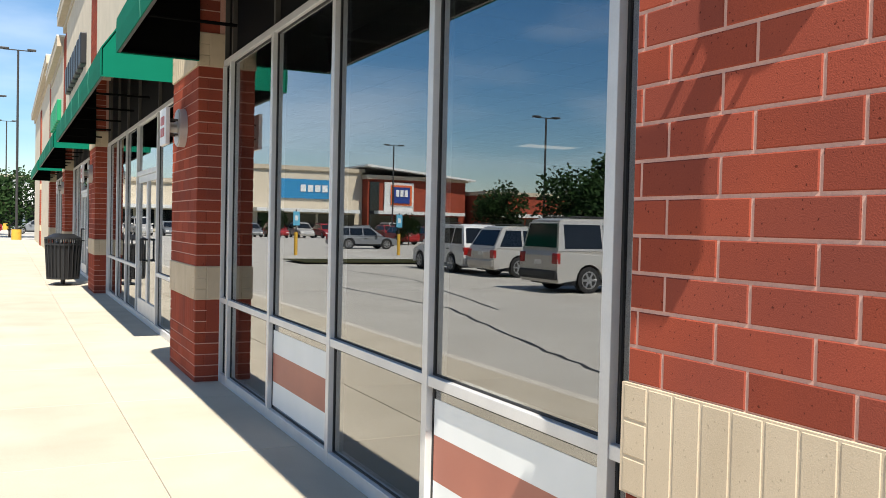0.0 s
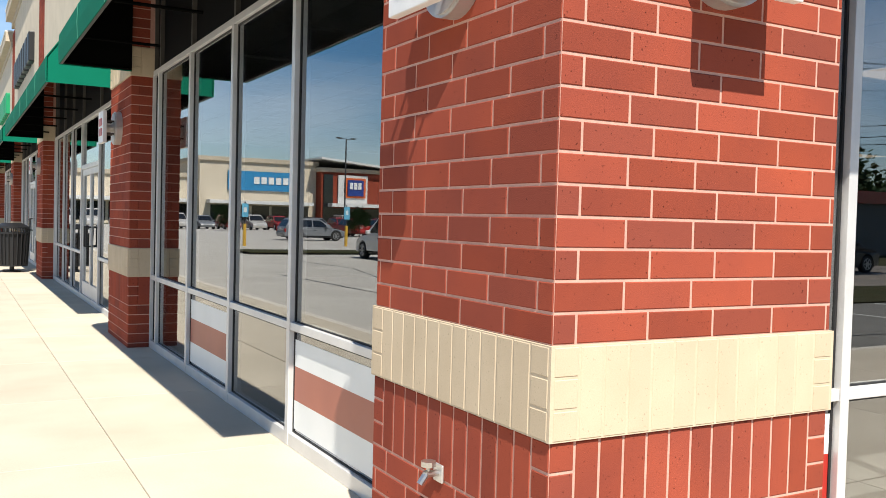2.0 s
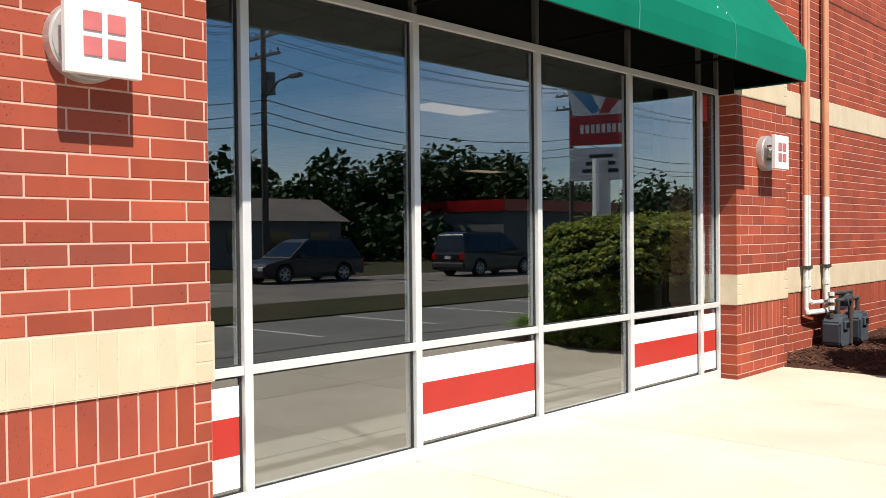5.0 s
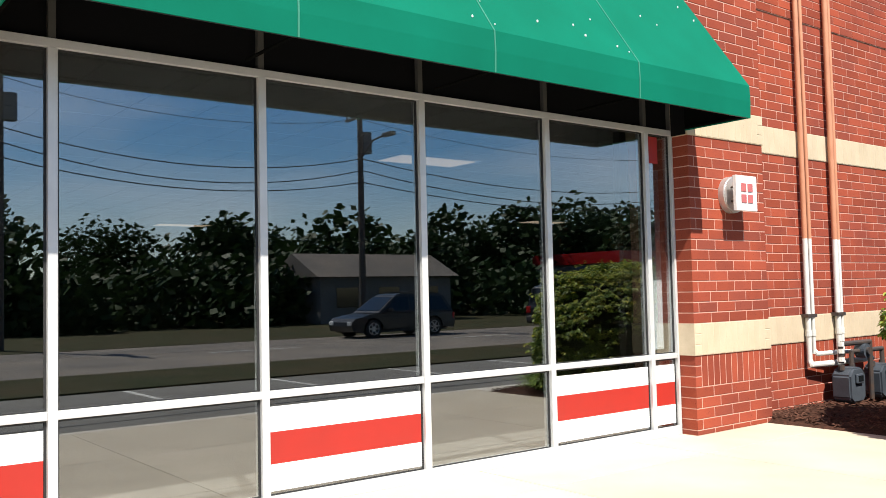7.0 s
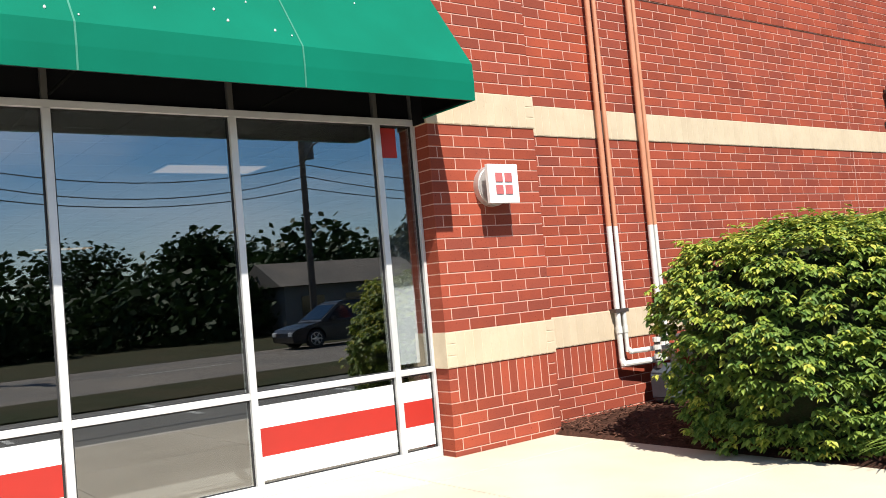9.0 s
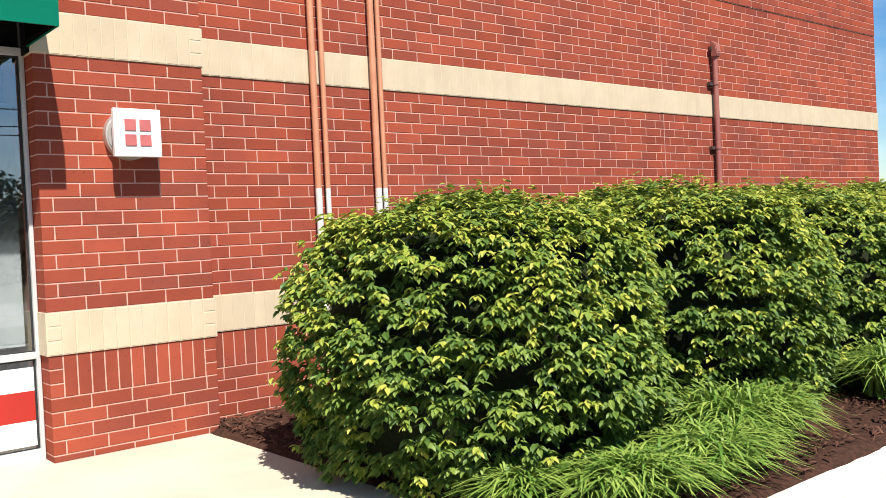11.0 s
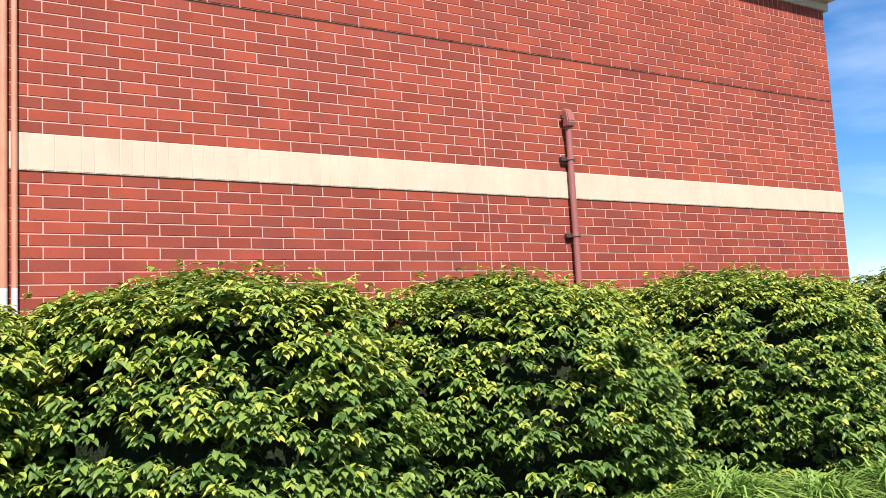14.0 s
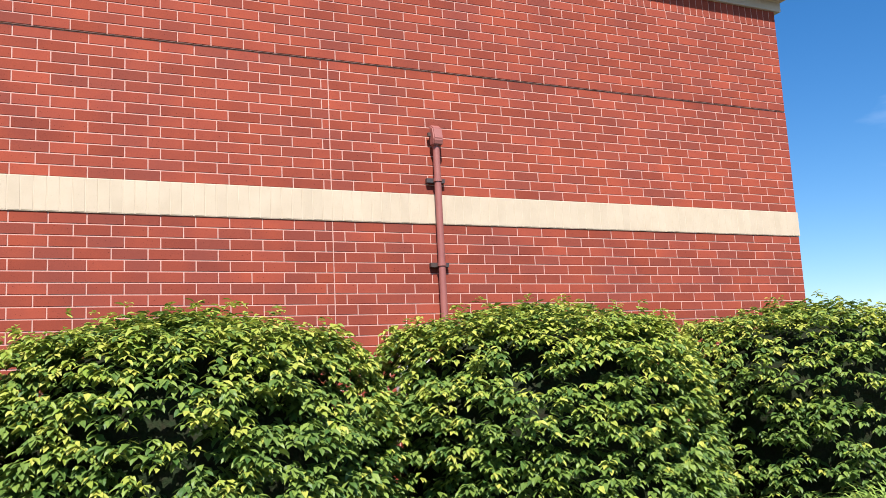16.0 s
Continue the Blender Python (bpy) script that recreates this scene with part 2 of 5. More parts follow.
M_BARK = material("bark", (0.10, 0.07, 0.05), 0.95, color2=(0.06, 0.045, 0.035), scale=6, grain=0.3, grain_scale=40, bump=0.01)
M_POLE = material("weathered_pole", (0.10, 0.085, 0.07), 0.9, color2=(0.07, 0.06, 0.05), scale=3, grain=0.2)
M_STEEL = material("dark_bronze_steel", (0.05, 0.047, 0.045), 0.5, 0.3, bump=0)
M_YELLOW = material("safety_yellow", (0.62, 0.36, 0.03), 0.6, color2=(0.5, 0.3, 0.04), scale=5, grain=0.1)
M_BLUE = material("blue_sign", (0.02, 0.22, 0.45), 0.5, bump=0)
M_SKYBLUE = material("parking_sign_blue", (0.1, 0.38, 0.55), 0.5, bump=0)
M_NAVY = material("navy_sign", (0.01, 0.04, 0.22), 0.5, bump=0)
M_ORANGE = material("orange_sign", (0.65, 0.12, 0.02), 0.5, bump=0)
M_SIGNRED = material("sign_red", (0.45, 0.02, 0.02), 0.5, bump=0)
M_SIGNWHITE = material("sign_white", (0.75, 0.75, 0.73), 0.5, bump=0)
M_SIGNGREEN = material("sign_green", (0.0, 0.25, 0.1), 0.5, bump=0)
M_DARKGLASS = material("car_glass", (0.01, 0.012, 0.014), 0.06, spec=0.6, bump=0)
M_TYRE = material("tyre_rubber", (0.018, 0.018, 0.018), 0.85, bump=0)
M_RIM = material("alloy_rim", (0.5, 0.5, 0.5), 0.35, 0.8, bump=0)
M_TAIL = material("tail_light_red", (0.35, 0.01, 0.01), 0.25, bump=0)
M_TRIMBLACK = material("bumper_plastic", (0.03, 0.03, 0.032), 0.6, bump=0)


def car_paint(name, color, metal=0.3):
    return material(name, color, 0.28, metal, color2=tuple(c * 0.94 for c in color), scale=2, bump=0)


# ---- mesh helpers ----
def link(name, verts, faces, mats, parent=None, label="", index=None, kind="", category="", group="", smooth=False):
    me = bpy.data.meshes.new(name)
    me.from_pydata(verts, [], faces)
    for m in (mats if isinstance(mats, (list, tuple)) else [mats]):
        me.materials.append(m)
    if index is not None:
        me.polygons.foreach_set("material_index", index)
    if smooth:
        me.polygons.foreach_set("use_smooth", [True] * len(me.polygons))
    me.update()
    ob = new(name, me)
    ob.parent = parent
    return tagged(ob, label, category, group, kind)


def part(name, bm, mat, parent=None, label="", smooth=False):
    """Links a bmesh as one mesh object under a thing or a part."""
    me = bpy.data.meshes.new(name)
    bm.normal_update()
    bm.to_mesh(me)
    bm.free()
    me.materials.append(mat)
    if smooth:
        me.polygons.foreach_set("use_smooth", [True] * len(me.polygons))
    ob = new(name, me)
    ob.parent = parent
    if label:
        ob["label"] = label
    return ob


def thing(name, label, category, m=None, group="", kind=""):
    e = new(name)
    if m is not None:
        e.matrix_basis = m
    return tagged(e, label, category, group, kind)


def add_box(bm, x0, x1, y0, y1, z0, z1, bevel=0.0):
    geom = bmesh.ops.create_cube(bm, size=1)["verts"]
    bmesh.ops.transform(bm, verts=geom, matrix=Matrix.Translation(((x0 + x1) / 2, (y0 + y1) / 2, (z0 + z1) / 2)) @ Matrix.Diagonal((x1 - x0, y1 - y0, z1 - z0, 1)))
    if bevel:
        edges = list({e for v in geom for e in v.link_edges})
        bmesh.ops.bevel(bm, geom=edges, offset=bevel, segments=2, affect="EDGES", profile=0.5)
    return bm


def box(x0, x1, y0, y1, z0, z1, bevel=0.0):
    return add_box(bmesh.new(), x0, x1, y0, y1, z0, z1, bevel)


def add_cyl(bm, a, b, r, r2=None, seg=14, caps=True):
    a, b = Vector(a), Vector(b)
    m = Matrix.Translation((a + b) / 2) @ (b - a).to_track_quat("Z", "Y").to_matrix().to_4x4()
    bmesh.ops.create_cone(bm, cap_ends=caps, segments=seg, radius1=r, radius2=r if r2 is None else r2, depth=(b - a).length, matrix=m)
    return bm


def cyl(a, b, r, r2=None, seg=14):
    return add_cyl(bmesh.new(), a, b, r, r2, seg)


def prism(points, axis, lo, hi):
    """A closed outline in two of the axes, drawn out along the third one."""
    bm = bmesh.new()
    ring = []
    for s in (lo, hi):
        ring.append([bm.verts.new({"x": (s, p, q), "y": (p, s, q), "z": (p, q, s)}[axis]) for p, q in points])
    bm.faces.new(ring[0])
    bm.faces.new(ring[1][::-1])
    k = len(points)
    for i in range(k):
        bm.faces.new((ring[0][i], ring[1][i], ring[1][(i + 1) % k], ring[0][(i + 1) % k]))
    bmesh.ops.recalc_face_normals(bm, faces=bm.faces)
    return bm


def tube(points, r, seg=8):
    bm = bmesh.new()
    for a, b in zip(points, points[1:]):
        add_cyl(bm, a, b, r, seg=seg)
    for p in points[1:-1]:
        bmesh.ops.create_icosphere(bm, subdivisions=1, radius=r * 1.12, matrix=Matrix.Translation(p))
    return bm


# ---- ground ----
link("ground", [(-1500, -1500, -0.2), (1500, -1500, -0.2), (1500, 1500, -0.2), (-1500, 1500, -0.2)], [(0, 1, 2, 3)], M_LAND, label="dry open land out to the horizon", category="ground", kind="structure")


def sheet(name, x0, x1, y0, y1, z, mat, label, category):
    bm = box(x0, x1, y0, y1, z - 0.03, z)
    return tagged(part(name, bm, mat), label, category, kind="structure")


sheet("parking_lot", -75, -1.15, -9.5, 118, -0.15, M_ASPHALT, "worn grey asphalt parking lot with sealed cracks", "parking lot")
sheet("parking_lot", -1.15, 60, -9.5, -4.0, -0.15, M_DRIVE, "worn grey asphalt drive beside the planting bed", "parking lot")
sheet("parking_lot", -1.15, 30, 62, 118, -0.15, M_ASPHALT, "worn grey asphalt beyond the shop row", "parking lot")
sheet("road", -300, 300, -23, -13.2, -0.14, M_ROAD, "grey-brown asphalt road with worn lane lines", "road")
sheet("verge", -75, 300, -13.2, -9.5, -0.12, M_TURF, "mown grass verge between lot and road", "grass")
sheet("verge", -300, 300, -60, -23, -0.13, M_TURF, "rough grass beyond the road", "grass")
sheet("verge", -75, -7, 33.5, 36.5, -0.05, M_TURF, "dry grass island in the parking lot", "grass")
for i in range(30):
    tagged(part("lane_line", box(-60 + i * 9, -57 + i * 9, -18.16, -18.04, -0.14, -0.134), M_PAINT), "worn white dashed lane line", "road marking", "lane lines", "structure")
for i in range(14):
    tagged(part("stall_line", box(4 + i * 2.75, 4.1 + i * 2.75, -9.4, -6.6, -0.15, -0.145), M_PAINT), "worn white parking stall line", "road marking", "south stall lines", "structure")
for i in range(12):
    tagged(part("stall_line", box(-15.5, -10.3, 14.2 + i * 2.75, 14.3 + i * 2.75, -0.15, -0.145), M_PAINT), "worn white parking stall line", "road marking", "west stall lines", "structure")


def crack(points, w):
    vs, fs = [], []
    rnd = random.Random(len(points) + int(points[0][0] * 10))
    pts = []
    for (x0, y0), (x1, y1) in zip(points, points[1:]):
        for k in range(12):
            f = k / 12
            pts.append((x0 + (x1 - x0) * f + rnd.uniform(-.04, .04), y0 + (y1 - y0) * f + rnd.uniform(-.04, .04)))
    for i, (x, y) in enumerate(pts):
        a, b = pts[max(0, i - 1)], pts[min(len(pts) - 1, i + 1)]
        d = Vector((b[1] - a[1], a[0] - b[0], 0)).normalized() * w * rnd.uniform(.6, 1.2)
        vs += [(x + d.x, y + d.y, -0.146), (x - d.x, y - d.y, -0.146)]
    fs = [(2 * i, 2 * i + 1, 2 * i + 3, 2 * i + 2) for i in range(len(pts) - 1)]
    link("sealed_crack", vs, fs, M_CRACK, label="black sealed crack across the asphalt", category="crack", kind="structure")


crack([(-2.2, 6), (-3.0, 10), (-4.4, 15.5), (-4.2, 22)], 0.035)
crack([(-5.2, 15), (-7.5, 24), (-7.2, 30)], 0.03)
crack([(1, -5.4), (9, -5.8), (18, -5.2)], 0.03)

# kerbs along the walk and the bed
KERB_S, KERB_W = -3.85, -1.0
tagged(part("kerb", box(KERB_W - 0.15, 60, KERB_S - 0.15, KERB_S, -0.18, 0.0, 0.02), M_KERB), "pale concrete kerb along the drive", "kerb", kind="structure")
tagged(part("kerb", box(KERB_W - 0.15, KERB_W, KERB_S, 62, -0.18, 0.0, 0.02), M_KERB), "pale concrete kerb along the parking lot", "kerb", kind="structure")
tagged(part("gutter", box(10, 60, KERB_S - 0.75, KERB_S - 0.15, -0.17, -0.135), M_KERB), "pale concrete gutter below the kerb", "gutter", kind="structure")
tagged(part("kerb", box(10.05, 60, KERB_S + 0.002, KERB_S + 0.28, -0.1, 0.004, 0.015), M_KERB), "white concrete edging strip of the planting bed", "kerb", kind="structure")

# ---- sidewalk: slabs on a base ----
walk_base = thing("sidewalk", "sun-bleached pale concrete sidewalk of jointed slabs", "sidewalk", kind="structure")
part("base", box(KERB_W, 10.05, KERB_S, 1.72, -0.17, -0.014), M_KERB, walk_base)
part("base", box(KERB_W, 1.72, 1.72, 62, -0.17, -0.014), M_KERB, walk_base)
SLAB = {}


def slab(x0, x1, y0, y1):
    key = (round(x1 - x0, 3), round(y1 - y0, 3))
    if key not in SLAB:
        bm = box(0.004, key[0] - 0.004, 0.004, key[1] - 0.004, -0.1, 0, 0.006)
        me = bpy.data.meshes.new("slab")
        bm.to_mesh(me)
        bm.free()
        me.materials.append(M_CONC)
        SLAB[key] = me
    ob = new("slab", SLAB[key])
    ob.location = (x0, y0, 0)
    ob.parent = walk_base


XS = [-1.0, 0.7, 1.72]
YS = [1.72 + 1.88 * i for i in range(33)]
for y0, y1 in zip(YS, YS[1:]):
    for x0, x1 in zip(XS, XS[1:]):
        slab(x0, x1, y0, y1)
for x0, x1 in zip([-1.0, 0.7, 2.55, 4.42, 6.3, 8.17], [0.7, 2.55, 4.42, 6.3, 8.17, 10.05]):
    for y0, y1 in ((KERB_S, -2.0), (-2.0, -0.15), (-0.15, 1.72)):
        slab(x0, x1, y0, y1)

# ---- mulch bed ----
bm = bmesh.new()
bmesh.ops.create_grid(bm, x_segments=150, y_segments=46, size=0.5, matrix=Matrix.Translation((20.0, -1.44, 0)) @ Matrix.Diagonal((20.04, 4.4, 1, 1)))
for v in bm.verts:
    v.co.z = 0.0 + 0.05 * noise.noise(v.co * 1.3) + 0.025 * noise.noise(v.co * 7) + 0.03
    if v.co.x < 10.06 or v.co.y < -3.56:
        v.co.z = -0.03
tagged(part("mulch_bed", bm, M_MULCH, smooth=True), "dark brown shredded bark mulch bed", "mulch", kind="structure")
rnd = random.Random(5)
vs, fs = [], []
for i in range(9000):
    x, y = 10.1 + 12 * rnd.random() ** 1.4, rnd.uniform(-3.55, 0.7)
    z = 0.045 + 0.05 * noise.noise(Vector((x, y, 0)) * 1.3) + 0.02 * rnd.random()
    a, L, w = rnd.uniform(0, 6.3), rnd.uniform(.015, .045), rnd.uniform(.004, .01)
    c, s, t = math.cos(a), math.sin(a), rnd.uniform(-.015, .015)
    k = len(vs)
    vs += [(x - c * L - s * w, y - s * L + c * w, z - t), (x - c * L + s * w, y - s * L - c * w, z - t), (x + c * L + s * w, y + s * L - c * w, z + t), (x + c * L - s * w, y + s * L + c * w, z + t), (x, y, z + .008)]
    fs += [(k, k + 1, k + 4), (k + 1, k + 2, k + 4), (k + 2, k + 3, k + 4), (k + 3, k, k + 4)]
link("mulch_chips", vs, fs, M_CHIP, label="loose brown bark chips on the bed", category="mulch", kind="stuff")

# ---- brickwork ----
C, L, J = 0.1016, 0.3048, 0.010
BANDS = dict(soldier=(0.457, 0.762), tan=(0.762, 1.067), upper=(2.896, 3.201))
BRICK_MESH = {}


def brick_mesh(w, h, d, mat):
    key = (round(w, 3), round(h, 3), round(d, 3), mat.name)
    if key not in BRICK_MESH:
        vs, fs = brick_data(0, 0, w, h, 0, d)
        me = bpy.data.meshes.new("brick")
        me.from_pydata(vs, [], fs)
        me.materials.append(mat)
        BRICK_MESH[key] = me
    return BRICK_MESH[key]


def brick_data(u0, z0, u1, z1, y0, y1):
    """A brick with a small worn chamfer round its face."""
    c = 0.003
    vs = [(u0 + c, y0, z0 + c), (u1 - c, y0, z0 + c), (u1 - c, y0, z1 - c), (u0 + c, y0, z1 - c),
          (u0, y0 + c, z0), (u1, y0 + c, z0), (u1, y0 + c, z1), (u0, y0 + c, z1),
          (u0, y1, z0), (u1, y1, z0), (u1, y1, z1), (u0, y1, z1)]
    fs = [(0, 1, 2, 3)]
    for k in (0, 4):
        fs += [(k + i, k + 4 + i, k + 4 + (i + 1) % 4, k + (i + 1) % 4) for i in range(4)]
    return vs, fs


def rows_of(z0, z1):
    """Courses and soldier bands between two heights: (bottom, top, kind, number)."""
    out, z, k = [], 0.457, 0
    low = []
    while z > z0 + 0.02:
        low.append((max(z - C, z0), z, "stretcher", k))
        z -= C
        k += 1
    out += low[::-1]
    for name in ("soldier", "tan"):
        out.append((*BANDS[name], name, 0))
    z, k = 1.067, 0
    while z < z1 - 0.03:
        if abs(z - BANDS["upper"][0]) < 0.03:
            out.append((*BANDS["upper"], "upper", 0))
            z = BANDS["upper"][1]
            k += 1
        else:
            out.append((z, min(z + C, z1), "stretcher", k))
            z += C
            k += 1
    return [r for r in out if r[0] >= z0 - 0.001]


def wall_bricks(width, z0, z1, first_whole, ends="pillar", cuts=(), flip=False):
    """Bricks of one face as (u0, z0, u1, z1, depth, proud, tan). On a pillar the end bricks reach round the corner."""
    out = []
    for b0, b1, kind, k in rows_of(z0, z1):
        if kind == "stretcher":
            even = (k + first_whole) % 2 == 0
            step, lead = (0.298, 0.284 if even else 0.093) if ends == "pillar" else (L, 0.0 if even else 0.197)
            stops, u = [0.0], lead
            if u:
                stops.append(u)
            while u + step < width - 0.02:
                u += step
                stops.append(u)
            stops.append(width)
            if flip:
                stops = [width - q for q in reversed(stops)]
            for c in cuts:
                stops = sorted({s for s in stops if abs(s - c) > 0.06} | {c})
            for i, (a, b) in enumerate(zip(stops, stops[1:])):
                edge = i == 0 or i == len(stops) - 2
                out.append((a, b0, b, b1, 0.19 if edge and ends == "pillar" else 0.09, 0.0, False))
        else:
            tan = kind != "soldier"
            proud = 0.012 if tan else 0.0
            a, b = 0.0, width
            if ends == "pillar":
                for s in range(3):
                    h = (b1 - b0) / 3
                    out.append((0, b0 + s * h, C, b0 + (s + 1) * h, 0.19, proud, tan))
                    out.append((width - C, b0 + s * h, width, b0 + (s + 1) * h, 0.19, proud, tan))
                a, b = C, width - C
            k = max(1, round((b - a) / C))
            for s in range(k):
                out.append((a + (b - a) * s / k, b0, a + (b - a) * (s + 1) / k, b1, 0.09, proud, tan))
    return out


def lay(bricks, m, parent, single, limit=300):
    """Lays bricks on a face given by m (u along x, outward along -y): those for which single() holds as parts, the rest joined."""
    joined, left = {False: ([], []), True: ([], [])}, limit
    for a, b0, b, b1, depth, proud, tan in bricks:
        mat = M_TAN if tan else M_BRICK
        j = J if not tan else 0.008
        if left > 0 and single(a, b0):
            ob = new("brick", brick_mesh(b - a - j, b1 - b0 - j, depth, mat))
            ob.parent = parent
            ob.matrix_basis = m @ Matrix.Translation((a + j / 2, -proud, b0 + j / 2))
            left -= 1
        else:
            vs, fs = joined[tan]
            k = len(vs)
            v, f = brick_data(a + j / 2, b0 + j / 2, b - j / 2, b1 - j / 2, -proud, depth - proud)
            vs += v
            fs += [tuple(i + k for i in q) for q in f]
    for tan, (vs, fs) in joined.items():
        if vs:
            ob = link("brickwork", [tuple(m @ Vector(v)) for v in vs], fs, M_TAN if tan else M_BRICK, parent, kind="stuff")


def mortar(parent, x0, x1, y0, y1, z0, z1):
    """The core behind the bricks; its joints follow the bands' colour."""
    stops = [z0] + [z for band in ("tan", "upper") for z in BANDS[band] if z0 < z < z1] + [z1]
    for i, (a, b) in enumerate(zip(stops, stops[1:])):
        tan = any(abs(a - BANDS[q][0]) < 0.001 for q in ("tan", "upper"))
        g = 0.013 if tan else 0
        part("mortar", box(x0 - g, x1 + g, y0 - g, y1 + g, a, b), M_TAN_MORTAR if tan else M_MORTAR, parent)


def south(x0, y):
    return pose(x0, y, 0)


def west(x, y1):
    return pose(x, y1, 0, 0, 0, -90)


TOP = 6.3
PX0, PX1, PY0, PY1 = 1.45, 2.76, 0.45, 1.77
SETJ = 0.006
pillar = thing("corner_pillar", "red brick corner pillar with tan soldier bands", "pillar", kind="structure")
mortar(pillar, PX0 + 0.0035, PX1 - 0.0035, PY0 + 0.0035, PY1 - 0.0035, 0, TOP)
face = wall_bricks(PX1 - PX0, 0, TOP, 1)
lay(face, south(PX0, PY0), pillar, lambda u, z: z < 3.2, 150)
face = wall_bricks(PY1 - PY0, 0, TOP, 0, flip=True)
lay([b for b in face], west(PX0 + 0.0004, PY1), pillar, lambda u, z: z < 3.2, 150)

P2X0, P2X1 = 8.85, 10.125
pillar2 = thing("brick_pillar", "red brick pillar with tan bands at the end of the windows", "pillar", kind="structure")
mortar(pillar2, P2X0 + SETJ, P2X1 - SETJ, PY0 + 0.0038, 1.2, 0, TOP)
lay(wall_bricks(P2X1 - P2X0, 0, TOP, 0), south(P2X0, PY0), pillar2, lambda u, z: z < 3.3, 220)

WALLY, WEND = 0.75, 22.78
wall_s = thing("wall_south", "long red brick side wall with tan soldier bands", "wall", kind="structure")
mortar(wall_s, P2X1, WEND - SETJ, WALLY + 0.0038, 1.3, 0, 4.52)
bricks = wall_bricks(WEND - P2X1, 0, 4.52, 1, "wall", cuts=(16.6 - P2X1,))
lay(bricks, south(P2X1, WALLY), wall_s, lambda u, z: u < 3.3 and z > 0.9, 300)
part("control_joint", box(16.596, 16.604, WALLY - 0.001, WALLY + 0.02, 1.067, 2.89), M_MORTAR, wall_s, "pale sealant joint")
# upper part, one finger proud, with a soldier course under the cornice
up = thing("wall_upper", "projecting upper red brick wall above the ledge", "wall", kind="structure")
part("mortar", box(P2X1, WEND - 0.025, WALLY - 0.009, 1.3, 4.525, 5.95), M_MORTAR, up)
ub = []
k = 0
z = 4.525
while z < 5.55:
    u = 0.0 if k % 2 else -L / 2
    while u < WEND - 0.02 - P2X1:
        a, b = max(u, 0), min(u + L, WEND - 0.02 - P2X1)
        if b - a > 0.03:
            ub.append((a, z, b, z + C, 0.09, 0.014, False))
        u += L
    z += C
    k += 1
n = round((WEND - 0.02 - P2X1) / C)
ub += [(i * (WEND - 0.02 - P2X1) / n, z, (i + 1) * (WEND - 0.02 - P2X1) / n, z + 0.305, 0.09, 0.014, False) for i in range(n)]
lay(ub, south(P2X1, WALLY), up, lambda u, z: False)
corn = thing("cornice", "tan stucco cornice with white metal coping", "cornice", kind="structure")
part("moulding", prism([(0.55, 6.0), (0.55, 6.30), (1.6, 6.30), (1.6, 5.88), (0.70, 5.88), (0.70, 6.0)], "x", P2X1 - 9, WEND + 0.06), M_CORNICE, corn)
part("coping", box(P2X1 - 9, WEND + 0.08, 0.53, 1.62, 6.30, 6.36, 0.01), M_CAP, corn, "white metal coping")
# east end and hidden faces that close the building
tagged(part("wall_east", box(WEND - 0.3, WEND - 0.006, 1.3, 62, 0, 6.0), M_BRICK), "plain red brick end wall", "wall", kind="structure")
tagged(part("roof", box(1.9, WEND - 0.3, 1.3, 62, 5.7, 5.9), M_CORNICE), "flat roof of the shop row", "roof", kind="structure")
tagged(part("wall_north", box(1.9, WEND - 0.3, 61.7, 62, 0, 5.7), M_EIFS), "plain rear wall", "wall", kind="structure")
# bay above the south windows
bay = thing("wall_bay", "red brick wall above the awning", "wall", kind="structure")
part("mortar", box(PX1, P2X0, 0.655, 0.95, 4.2, TOP), M_MORTAR, bay)
bb, z, k = [], 4.21, 0
while z < 5.85:
    u = 0.0 if k % 2 else -L / 2
    while u < P2X0 - PX1:
        a, b = max(u, 0), min(u + L, P2X0 - PX1)
        if b - a > 0.03:
            bb.append((a, z, b, z + C, 0.09, 0, False))
        u += L
    z, k = z + C, k + 1
lay(bb, south(PX1, 0.65), bay, lambda u, z: False)


